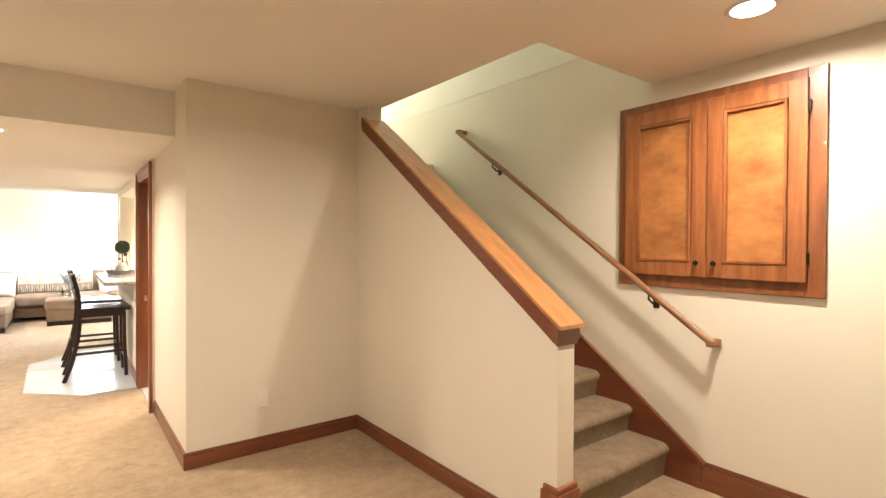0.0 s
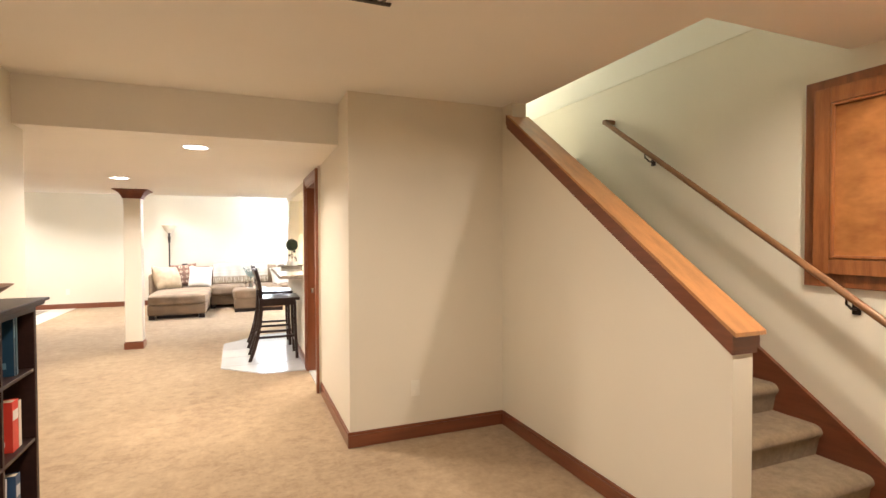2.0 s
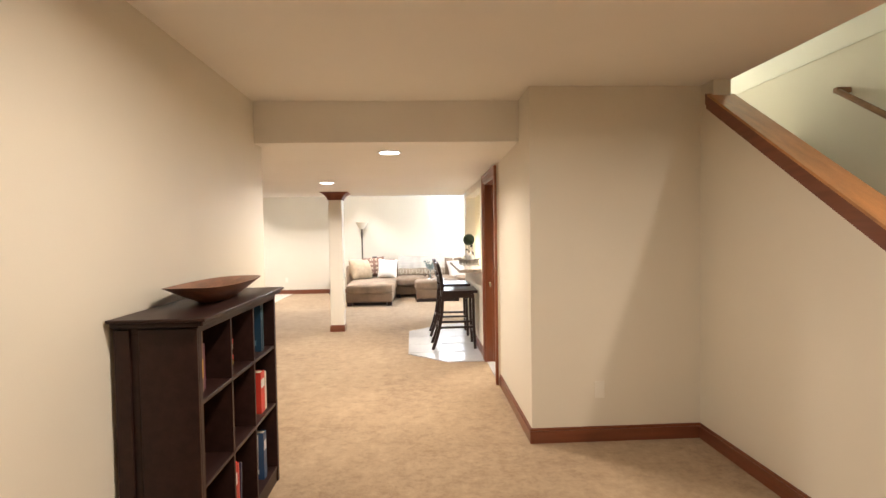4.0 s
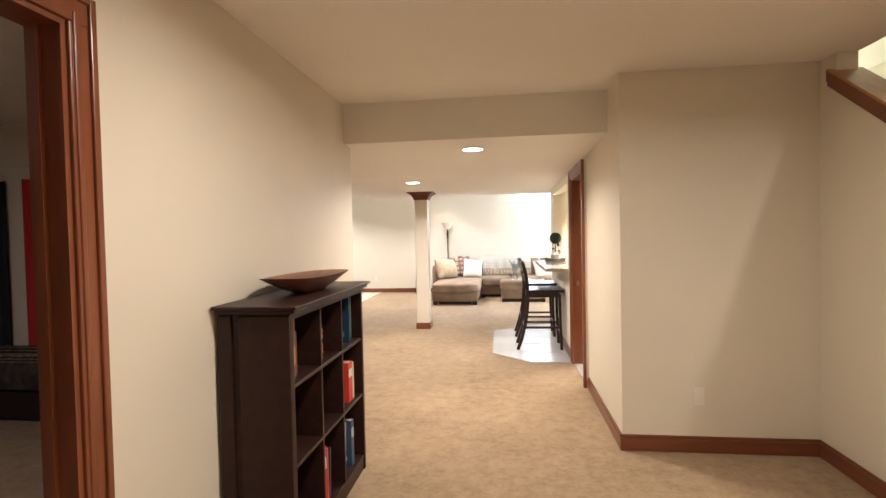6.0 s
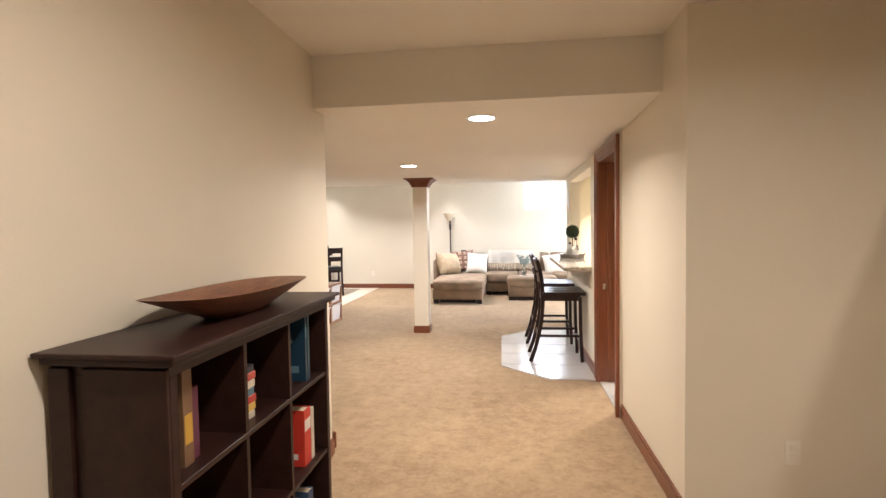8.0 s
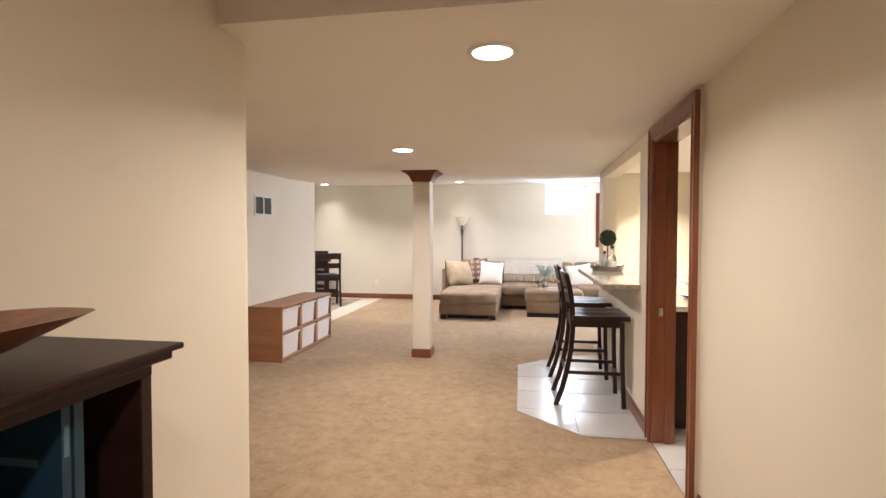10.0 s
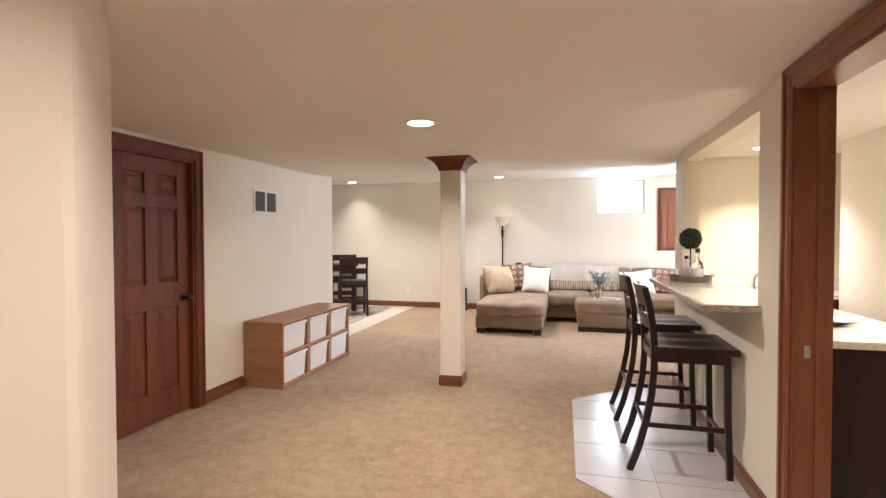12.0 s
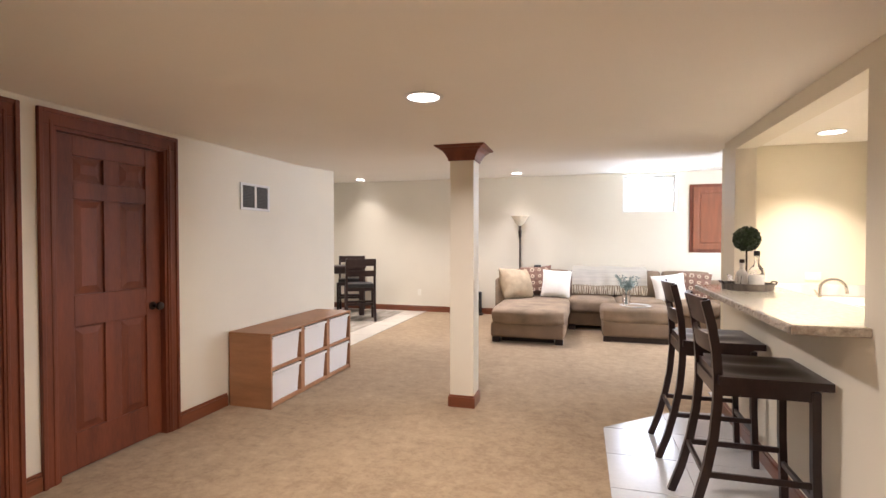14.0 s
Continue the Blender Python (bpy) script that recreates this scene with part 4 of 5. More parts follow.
def storage_bin(y0, y1, z0):
    b = thing("storage_bin", "white plastic storage bin with a rolled lip", "storage bin", group="white storage bins")
    m = (y0 + y1) / 2
    w, h = (y1 - y0) / 2, 0.25
    bm = bmesh.new()
    for x0, x1, s in ((TX0 + 0.05, TX1 - 0.012, 1),):
        lo = [(x0 + 0.02, m - w + 0.03), (x1 - 0.012, m - w + 0.03), (x1 - 0.012, m + w - 0.03), (x0 + 0.02, m + w - 0.03)]
        hi = [(x0, m - w + 0.008), (x1, m - w + 0.008), (x1, m + w - 0.008), (x0, m + w - 0.008)]
        a = [bm.verts.new((*p, z0)) for p in lo]
        c = [bm.verts.new((*p, z0 + h)) for p in hi]
        i = [bm.verts.new((p[0] + (0.004 if k in (0, 3) else -0.004), p[1] + (0.004 if k < 2 else -0.004), z0 + h)) for k, p in enumerate(hi)]
        j = [bm.verts.new((p[0] + (0.004 if k in (0, 3) else -0.004), p[1] + (0.004 if k < 2 else -0.004), z0 + 0.004)) for k, p in enumerate(lo)]
        bm.faces.new(a[::-1])
        bm.faces.new(j)
        for k in range(4):
            q = (k + 1) % 4
            bm.faces.new((a[k], a[q], c[q], c[k]))
            bm.faces.new((c[k], c[q], i[q], i[k]))
            bm.faces.new((i[k], i[q], j[q], j[k]))
    part("tub", bm, BINWHITE, b)
    part("lip", B(TX1 - 0.014, TX1 + 0.004, m - w + 0.002, m + w - 0.002, z0 + h - 0.022, z0 + h + 0.002, bevel=0.005), BINWHITE, b)


for k in range(3):
    for z in (0.0402, 0.3302):
        a = TY0 + 0.02 + w3 * k
        storage_bin(a + (0.03 if k else 0.003), a + w3 - (0.03 if k < 2 else 0.003), z)


# bar stools
def bar_stool():
    s = thing("bar_stool", "black-stained wooden bar stool with a curved ladder back and scooped seat", "bar stool", group="stools at the bar")
    W = 0.43
    curve = [(-0.125, 0.0), (-0.075, 0.14), (-0.034, 0.30), (-0.005, 0.46), (0.008, 0.62), (0.008, 0.74), (0.0, 0.86), (-0.02, 0.98), (-0.048, 1.09)]
    for y in (-W / 2 + 0.018, W / 2 - 0.018):
        part("back_leg", bm_bar(bmesh.new(), [(x, y, z) for x, z in curve], 0.031, 0.038), BLACKWOOD, s)
        part("front_leg", bm_bar(bmesh.new(), [(0.415, y, 0.0), (0.40, y, 0.35), (0.395, y, 0.70)], 0.034, 0.034), BLACKWOOD, s)
        part("side_stretcher", B(-0.03, 0.40, y - 0.009, y + 0.009, 0.265, 0.293, bevel=0.003, seg=1), BLACKWOOD, s)
        part("side_apron", B(0.0, 0.39, y - 0.01, y + 0.01, 0.655, 0.715), BLACKWOOD, s)
    part("front_stretcher", B(0.393, 0.411, -W / 2 + 0.03, W / 2 - 0.03, 0.20, 0.232, bevel=0.003, seg=1), BLACKWOOD, s)
    part("back_stretcher", B(-0.052, -0.034, -W / 2 + 0.03, W / 2 - 0.03, 0.265, 0.293, bevel=0.003, seg=1), BLACKWOOD, s)
    part("front_apron", B(0.385, 0.405, -W / 2 + 0.03, W / 2 - 0.03, 0.655, 0.715), BLACKWOOD, s)
    part("back_apron", B(-0.005, 0.015, -W / 2 + 0.03, W / 2 - 0.03, 0.655, 0.715), BLACKWOOD, s)
    seat = bmesh.new()
    n, lo, hi = 16, [], []
    for i in range(n + 1):
        for j in range(n + 1):
            u, v = i / n, 2 * j / n - 1
            x = 0.005 + 0.445 * u
            scoop = 0.016 * math.exp(-((abs(v) - 0.45) / 0.28) ** 2) * math.sin(math.pi * min(1, u * 1.15)) ** 0.7 if u * 1.15 <= 1 else 0
            hi.append(seat.verts.new((x, v * 0.245, 0.752 - scoop)))
            lo.append(seat.verts.new((x, v * 0.245, 0.715)))
    at = lambda i, j: i * (n + 1) + j
    for i in range(n):
        for j in range(n):
            q = (at(i, j), at(i + 1, j), at(i + 1, j + 1), at(i, j + 1))
            seat.faces.new([hi[k] for k in q])
            seat.faces.new([lo[k] for k in q[::-1]])
    edge = [at(i, 0) for i in range(n + 1)] + [at(n, j) for j in range(1, n + 1)] + [at(i, n) for i in range(n - 1, -1, -1)] + [at(0, j) for j in range(n - 1, 0, -1)]
    for a, b in zip(edge, edge[1:] + edge[:1]):
        seat.faces.new((hi[a], hi[b], lo[b], lo[a]))
    part("seat", seat, BLACKWOOD, s, "scooped wooden seat", smooth=True)

    def slat(z0, z1, name):
        bm = bmesh.new()
        n = 12
        def at_z(z):
            for (xa, za), (xb, zb) in zip(curve, curve[1:]):
                if za <= z <= zb:
                    return xa + (xb - xa) * (z - za) / (zb - za)
            return curve[-1][0]
        rows = []
        for z, d in ((z0, 0.009), (z1, 0.009), (z1, -0.009), (z0, -0.009)):
            rows.append([bm.verts.new((at_z(min(z, 1.09)) - 0.028 * (1 - (2 * i / n - 1) ** 2) + d, (2 * i / n - 1) * (W / 2 - 0.02), z)) for i in range(n + 1)])
        for a, b in zip(rows, rows[1:] + rows[:1]):
            for i in range(n):
                bm.faces.new((a[i], a[i + 1], b[i + 1], b[i]))
        bm.faces.new([r[0] for r in rows])
        bm.faces.new([r[-1] for r in rows][::-1])
        part(name, bm, BLACKWOOD, s, smooth=True)

    slat(0.975, 1.10, "top_rail")
    slat(0.845, 0.93, "back_slat")
    return s


stool = bar_stool()
stool.matrix_world = pose(0.285, 6.805, 0.009)
copy_thing(stool, pose(0.275, 7.62, 0.009))

# bar top, cabinets and what stands on them
top = thing("bar_counter", "speckled cream quartz bar counter over the half wall", "countertop")
out = [(0.49, 6.335), (0.757, 6.335), (0.757, 6.398), (1.02, 6.398), (1.02, 8.195), (0.52, 8.195), (0.49, 8.13)]
bm = bm_prism(bmesh.new(), out, 1.003, 1.042, "z")
bmesh.ops.bevel(bm, geom=[e for e in bm.edges if abs(e.verts[0].co.z - e.verts[1].co.z) < 1e-6], offset=0.006, segments=2, affect="EDGES")
part("slab", bm, GRANITE, top)
edge = bmesh.new()
rnd = random.Random(21)
run = [(0.52, 8.195), (0.49, 8.13), (0.49, 6.335), (0.757, 6.335)]
for (xa, ya), (xb, yb) in zip(run, run[1:]):
    length = math.hypot(xb - xa, yb - ya)
    nx, ny, m = (yb - ya) / length, -(xb - xa) / length, max(2, int(length / 0.018))
    cols = []
    for i in range(m + 1):
        x, y = xa + (xb - xa) * i / m, ya + (yb - ya) * i / m
        cols.append([edge.verts.new((x + nx * d, y + ny * d, z)) for z, d in ((1.0035, -0.004), (1.008, 0.003 + 0.004 * rnd.random()), (1.018, 0.002 + 0.006 * rnd.random()),
                                                                             (1.029, 0.002 + 0.006 * rnd.random()), (1.038, 0.002 + 0.003 * rnd.random()), (1.0415, -0.004))])
    for a, b in zip(cols, cols[1:]):
        for j in range(5):
            edge.faces.new((a[j], a[j + 1], b[j + 1], b[j]))
part("chiselled_edge", edge, CHISEL, top, "rough chiselled grey-brown stone edge")

base = thing("bar_cabinet", "dark brown bar base cabinet behind the bar wall", "cabinet")
part("body", B(0.905, 1.52, 6.25, 8.99, 0.0, 0.865), DARK_DOOR, base)
part("end_panel", B(0.91, 1.51, 6.24, 6.252, 0.02, 0.86, bevel=0.002, seg=1), ESPRESSO, base)
wt = thing("worktop", "cream quartz worktop with a low backsplash", "worktop")
part("slab", B(0.903, 1.56, 6.20, 8.995, 0.867, 0.905, bevel=0.005), GRANITE, wt)
part("backsplash", B(0.93, 2.4, 8.975, 8.998, 0.906, 1.0, bevel=0.003), MARBLE, wt, "grey-veined marble backsplash")
part("slab", B(1.56, 2.6, 8.35, 8.975, 0.867, 0.905, bevel=0.005), GRANITE, wt)
base = thing("bar_cabinet", "dark brown base cabinet along the back wall", "cabinet")
part("body", B(1.56, 2.6, 8.40, 8.99, 0.0, 0.865), DARK_DOOR, base)
single("dish", bm_lathe(bmesh.new(), [(0.05, 0.0), (0.06, 0.004), (0.12, 0.028), (0.125, 0.03), (0.115, 0.027), (0.05, 0.008)]), CERAMIC, "white shallow dish on the worktop", "dish", smooth=True, m=pose(1.25, 6.72, 0.906))

faucet = thing("faucet", "brushed nickel gooseneck bar faucet", "faucet")
faucet.location = (1.40, 8.45, 0.906)
part("base", bm_lathe(bmesh.new(), [(0.026, 0), (0.026, 0.012), (0.016, 0.02), (0.015, 0.05)], steps=20), STEEL, faucet, smooth=True)
arc = [(0, 0, 0.04), (0, 0, 0.10)] + [(0.085 - 0.085 * math.cos(a), 0, 0.10 + 0.075 * math.sin(a)) for a in [math.pi * k / 12 for k in range(13)]] + [(0.175, 0, 0.07)]
part("spout", bm_tube(bmesh.new(), arc, 0.011, 12), STEEL, faucet, smooth=True)
part("lever", bm_tube(bmesh.new(), [(0, 0.015, 0.05), (0, 0.05, 0.06), (0, 0.09, 0.085)], 0.006, 8), STEEL, faucet, smooth=True)

TRX, TRY, TRZ = 0.755, 7.86, 1.0425
tray = thing("serving_tray", "round grey-washed wooden tray with metal handles", "tray")
part("base", bm_lathe(bmesh.new(), [(0.145, 0.0), (0.15, 0.004), (0.15, 0.01)], (TRX, TRY, TRZ), 32), TRAYMAT, tray)
rim = bmesh.new()
prof = [(0.144, 0.006), (0.151, 0.006), (0.155, 0.045), (0.146, 0.045), (0.144, 0.01)]
rings = [[rim.verts.new((TRX + r * math.cos(2 * math.pi * k / 32), TRY + r * math.sin(2 * math.pi * k / 32), TRZ + h)) for k in range(32)] for r, h in prof]
for a, b in zip(rings, rings[1:]):
    for k in range(32):
        rim.faces.new((a[k], a[(k + 1) % 32], b[(k + 1) % 32], b[k]))
part("rim", rim, TRAYMAT, tray, smooth=True)
for sy in (-1, 1):
    part("handle", bm_tube(bmesh.new(), [(TRX + sy * 0.152, TRY - 0.05, TRZ + 0.038), (TRX + sy * 0.162, TRY - 0.04, TRZ + 0.055), (TRX + sy * 0.162, TRY + 0.04, TRZ + 0.055), (TRX + sy * 0.152, TRY + 0.05, TRZ + 0.038)], 0.005, 8), BRONZE, tray, smooth=True)


def bottle(x, y, h, r, mat, label, cap=None):
    b = thing("bottle", label, "bottle")
    b.location = (x, y, TRZ + 0.011)
    part("body", bm_lathe(bmesh.new(), [(r * 0.9, 0), (r, 0.01), (r, h * 0.5), (r * 0.85, h * 0.6), (r * 0.35, h * 0.72), (r * 0.33, h * 0.93), (r * 0.4, h * 0.94), (r * 0.4, h * 0.97)], steps=20), mat, b, smooth=True)
    if cap:
        part("stopper", bm_lathe(bmesh.new(), [(r * 0.36, h * 0.97), (r * 0.42, h * 0.98), (r * 0.42, h * 1.1), (r * 0.3, h * 1.12)], steps=16), cap, b, smooth=True)
    part("label_band", bm_lathe(bmesh.new(), [(r * 1.01, h * 0.12), (r * 1.012, h * 0.13), (r * 1.012, h * 0.40), (r * 1.01, h * 0.41)], steps=20), CERAMIC, b, "pale paper label", smooth=True)
    return b


bottle(TRX + 0.04, TRY - 0.05, 0.225, 0.045, CLEAR, "clear glass liquor bottle with a dark stopper on a tray", BLACK)
bottle(TRX - 0.02, TRY + 0.05, 0.17, 0.038, CERAMIC, "small white bottle on a tray", BRONZE)


def tumbler(x, y):
    bm = bmesh.new()
    prof = [(0.001, 0), (0.03, 0), (0.036, 0.085), (0.033, 0.085), (0.028, 0.01), (0.001, 0.009)]
    rings = [[bm.verts.new((r * math.cos(2 * math.pi * k / 18), r * math.sin(2 * math.pi * k / 18), h)) for k in range(18)] for r, h in prof]
    for a, b in zip(rings, rings[1:]):
        for k in range(18):
            bm.faces.new((a[k], a[(k + 1) % 18], b[(k + 1) % 18], b[k]))
    return single("drinking_glass", bm, CLEAR, "clear drinking glass on a tray", "glass", group="glasses on the tray", smooth=True, m=pose(x, y, TRZ + 0.0105))


tumbler(TRX - 0.085, TRY - 0.05)
tumbler(TRX - 0.075, TRY + 0.04)

topi = thing("topiary", "small round boxwood topiary on a stem in a pot", "potted plant")
topi.location = (TRX + 0.015, TRY + 0.085, TRZ + 0.011)
part("pot", bm_lathe(bmesh.new(), [(0.03, 0), (0.034, 0.004), (0.044, 0.07), (0.047, 0.075), (0.042, 0.078), (0.03, 0.07)], steps=20), TRAYMAT, topi, smooth=True)
part("stem", bm_tube(bmesh.new(), [(0, 0, 0.06), (0.002, 0.001, 0.16), (0, 0, 0.28)], 0.006, 8), BRONZE, topi)
bm = bmesh.new()
rnd = random.Random(4)
for k in range(2600):
    d = Vector((rnd.gauss(0, 1), rnd.gauss(0, 1), rnd.gauss(0, 1))).normalized()
    r = 0.080 * (0.74 + 0.26 * rnd.random())
    p = d * r + Vector((0, 0, 0.33))
    u = d.orthogonal().normalized()
    u = (Matrix.Rotation(rnd.random() * 6.28, 3, d) @ u)
    w = d.cross(u)
    tip = p + (u * 0.9 + d * (0.3 + rnd.random())).normalized() * 0.017
    bm.faces.new([bm.verts.new(q) for q in (p - w * 0.001, (p + tip) / 2 + w * 0.007, tip, (p + tip) / 2 - w * 0.007)])
bmesh.ops.create_icosphere(bm, subdivisions=2, radius=0.063, matrix=Matrix.Translation((0, 0, 0.33)))
part("foliage", bm, LEAF, topi, "dense clipped green leaves")

# ---- living area ----
sofa = thing("sectional_sofa", "taupe microsuede sectional sofa with a chaise and loose cushions", "sofa")
FLOOR_GAP = 0.07
# chaise section, running towards the room
part("chaise_base", B(-1.53, -0.56, 10.63, 12.66, FLOOR_GAP, 0.27, bevel=0.03, seg=3), SUEDE_D, sofa, smooth=True)
part("chaise_cushion", bm_cushion(bmesh.new(), (1.02, 1.70, 0.21), 0.75, centre=(-1.04, 11.42, 0.345), power=6), SUEDE, sofa, smooth=True)
part("chaise_arm", B(-1.70, -1.50, 11.9, 12.66, FLOOR_GAP, 0.76, bevel=0.05, seg=3), SUEDE, sofa, smooth=True)
part("seat_base", B(-0.56, 2.3, 11.86, 12.95, FLOOR_GAP, 0.27, bevel=0.03, seg=3), SUEDE_D, sofa, smooth=True)
part("back_frame", B(-1.24, 2.3, 12.72, 12.98, FLOOR_GAP, 0.72, bevel=0.05, seg=3), SUEDE_D, sofa, smooth=True)
for x0, x1 in ((-0.56, 0.14), (0.14, 0.84), (0.84, 1.54)):
    part("seat_cushion", bm_cushion(bmesh.new(), (x1 - x0 + 0.01, 0.88, 0.23), 0.8, centre=((x0 + x1) / 2, 12.24, 0.36), power=5), SUEDE, sofa, smooth=True)
part("seat_cushion", bm_cushion(bmesh.new(), (0.95, 0.55, 0.19), 0.4, centre=(-1.03, 12.46, 0.36), power=7), SUEDE, sofa, smooth=True)
for x0, x1 in ((-1.50, -0.56), (-0.56, 0.14), (0.14, 0.84), (0.84, 1.54)):
    c = part("back_cushion", bm_cushion(bmesh.new(), (x1 - x0, 0.24, 0.46), 0.55, power=5), SUEDE, sofa, smooth=True)
    c.matrix_world = pose((x0 + x1) / 2, 12.60, 0.64, -12, 0, 0)
part("end_section", B(1.54, 2.3, 10.9, 12.9, FLOOR_GAP, 0.43, bevel=0.05, seg=3), SUEDE, sofa, smooth=True)
part("end_back", B(2.05, 2.3, 10.9, 12.9, 0.40, 0.82, bevel=0.06, seg=3), SUEDE, sofa, smooth=True)
for x, y in ((-1.46, 10.70), (-0.63, 10.70), (-0.5, 11.92), (0.8, 11.92), (1.5, 11.0), (2.2, 11.0), (-1.45, 12.58), (2.2, 12.85)):
    part("foot", B(x - 0.05, x + 0.05, y - 0.05, y + 0.05, 0, FLOOR_GAP + 0.005, bevel=0.004, seg=1), BLACKWOOD, sofa, "dark block foot")

# Dark block added in place of the shadow under the chaise.
part("plinth", B(-1.40, -0.70, 10.78, 12.6, 0.0, FLOOR_GAP + 0.01), BLACKWOOD, sofa)
otto = thing("ottoman", "taupe microsuede cocktail ottoman on dark feet", "ottoman")
part("base", B(-0.08, 0.86, 11.06, 11.70, FLOOR_GAP, 0.28, bevel=0.03, seg=3), SUEDE_D, otto, smooth=True)
part("plinth", B(0.0, 0.78, 11.10, 11.62, 0.0, FLOOR_GAP + 0.01), BLACKWOOD, otto)
part("cushion", bm_cushion(bmesh.new(), (1.0, 0.70, 0.21), 0.75, centre=(0.39, 11.39, 0.355), power=6), SUEDE, otto, smooth=True)
for x in (-0.02, 0.80):
    for y in (11.12, 11.64):
        part("foot", B(x - 0.05, x + 0.05, y - 0.05, y + 0.05, 0, FLOOR_GAP + 0.005, bevel=0.004, seg=1), BLACKWOOD, otto, "dark block foot")


def pillow(w, h, t, m, mat, label, detail=None):
    p = thing("pillow", label, "pillow", m=m)
    part("cushion", bm_pillow(bmesh.new(), w, h, t), mat, p, smooth=True)
    if detail:
        rnd = random.Random(7)
        for k in range(16):
            u, v = (k % 4 - 1.5) * w * 0.22, (k // 4 - 1.5) * h * 0.22
            uu, vv = 2 * u / w, 2 * v / h
            y = -(t / 2 * ((1 - uu * uu) * (1 - vv * vv)) ** 0.42) - 0.004
            r = 0.026 + 0.012 * rnd.random()
            bm = bmesh.new()
            a = [bm.verts.new((u + r * math.cos(q), y, v + r * math.sin(q))) for q in [2 * math.pi * i / 12 for i in range(12)]]
            b = [bm.verts.new((u + r * 0.5 * math.cos(q), y - 0.002, v + r * 0.5 * math.sin(q))) for q in [2 * math.pi * i / 12 for i in range(12)]]
            for i in range(12):
                bm.faces.new((a[i], a[(i + 1) % 12], b[(i + 1) % 12], b[i]))
            part("ring_print", bm, detail, p)
    return p


PATT = material("brown_print_fabric", (0.22, 0.125, 0.09), 0.9, var=0.2, scale=20, bump=0.3)
RINGS = material("cream_print", (0.62, 0.50, 0.38), 0.9, var=0.1, scale=20)
pillow(0.60, 0.52, 0.36, pose(-1.37, 11.98, 0.66, -24, 6, 50), TAN, "tan scatter pillow leaning on the chaise arm")
pillow(0.52, 0.48, 0.18, pose(-1.09, 12.36, 0.70, -16, -4, 8), PATT, "brown pillow printed with cream rings", RINGS)
pillow(0.47, 0.45, 0.18, pose(-0.76, 12.24, 0.66, -15, 3, -4), WHITEFAB, "plain white linen pillow on the sofa")
pillow(0.48, 0.46, 0.18, pose(0.93, 12.30, 0.62, -18, -8, 4), WHITEFAB, "plain white linen pillow on the sofa")
pillow(0.46, 0.44, 0.17, pose(1.28, 12.36, 0.66, -18, 5, -8), PATT, "brown pillow printed with cream rings", RINGS)

throw = thing("throw_blanket", "cream fringed knit throw over the sofa back", "throw blanket")
bm = bmesh.new()
prof = [(12.99, 0.60), (12.99, 0.80), (12.93, 0.895), (12.76, 0.925), (12.60, 0.915), (12.48, 0.86), (12.43, 0.76), (12.39, 0.64)]
nx = 40
rows = [[bm.verts.new((-0.52 + 1.14 * i / nx, y - 0.008 * math.sin(i * 0.9 + 3 * z), z + 0.007 * math.sin(i * 0.37))) for i in range(nx + 1)] for y, z in prof]
for a, b in zip(rows, rows[1:]):
    for i in range(nx):
        bm.faces.new((a[i], a[i + 1], b[i + 1], b[i]))
bmesh.ops.solidify(bm, geom=list(bm.faces), thickness=0.012)
part("cloth", bm, THROW, throw, smooth=True)
for k in range(44):
    x = -0.51 + 1.12 * k / 43
    part("fringe", bm_tube(bmesh.new(), [(x, 12.385, 0.65), (x + 0.006 * math.sin(k * 2.1), 12.372, 0.59), (x + 0.012 * math.sin(k * 1.3), 12.36, 0.50)], [0.006, 0.009, 0.005], 5), FRINGE, throw)

dish = thing("round_tray", "round white serving plate on the ottoman", "tray")
part("plate", bm_lathe(bmesh.new(), [(0.12, 0), (0.19, 0.008), (0.21, 0.018), (0.205, 0.02), (0.12, 0.007), (0.01, 0.006)], (0.36, 11.38, 0.449), 32), CERAMIC, dish, smooth=True)
vase = thing("flower_vase", "clear glass vase of pale sage stems", "vase", m=pose(0.24, 11.40, 0.457))
bm = bmesh.new()
prof = [(0.001, 0), (0.04, 0), (0.05, 0.05), (0.055, 0.12), (0.045, 0.18), (0.05, 0.2), (0.047, 0.2), (0.042, 0.18), (0.05, 0.12), (0.04, 0.012), (0.001, 0.01)]
rings = [[bm.verts.new((r * math.cos(2 * math.pi * k / 20), r * math.sin(2 * math.pi * k / 20), h)) for k in range(20)] for r, h in prof]
for a, b in zip(rings, rings[1:]):
    for k in range(20):
        bm.faces.new((a[k], a[(k + 1) % 20], b[(k + 1) % 20], b[k]))
part("glass", bm, CLEAR, vase, "clear glass", smooth=True)
rnd = random.Random(11)
leaves, stems = bmesh.new(), bmesh.new()
for k in range(22):
    a, sp, h = rnd.random() * 6.28, 0.03 + 0.14 * rnd.random(), 0.26 + 0.16 * rnd.random()
    pts = [(0.02 * math.cos(a + 3), 0.02 * math.sin(a + 3), 0.02), (0.01 * math.cos(a), 0.01 * math.sin(a), 0.2), (sp * math.cos(a), sp * math.sin(a), h)]
    bm_tube(stems, pts, 0.002, 4)
    for j in range(16):
        f = 0.35 + 0.65 * j / 15
        p = Vector(pts[1]).lerp(Vector(pts[2]), f)
        d = Vector((rnd.gauss(0, 1), rnd.gauss(0, 1), rnd.gauss(0.4, 0.7))).normalized()
        w = d.orthogonal().normalized()
        L = 0.026 + 0.02 * rnd.random()
        leaves.faces.new([leaves.verts.new(q) for q in (p, p + d * L * 0.5 + w * L * 0.28, p + d * L, p + d * L * 0.5 - w * L * 0.28)])
part("stems", stems, SAGE, vase, "thin green stems")
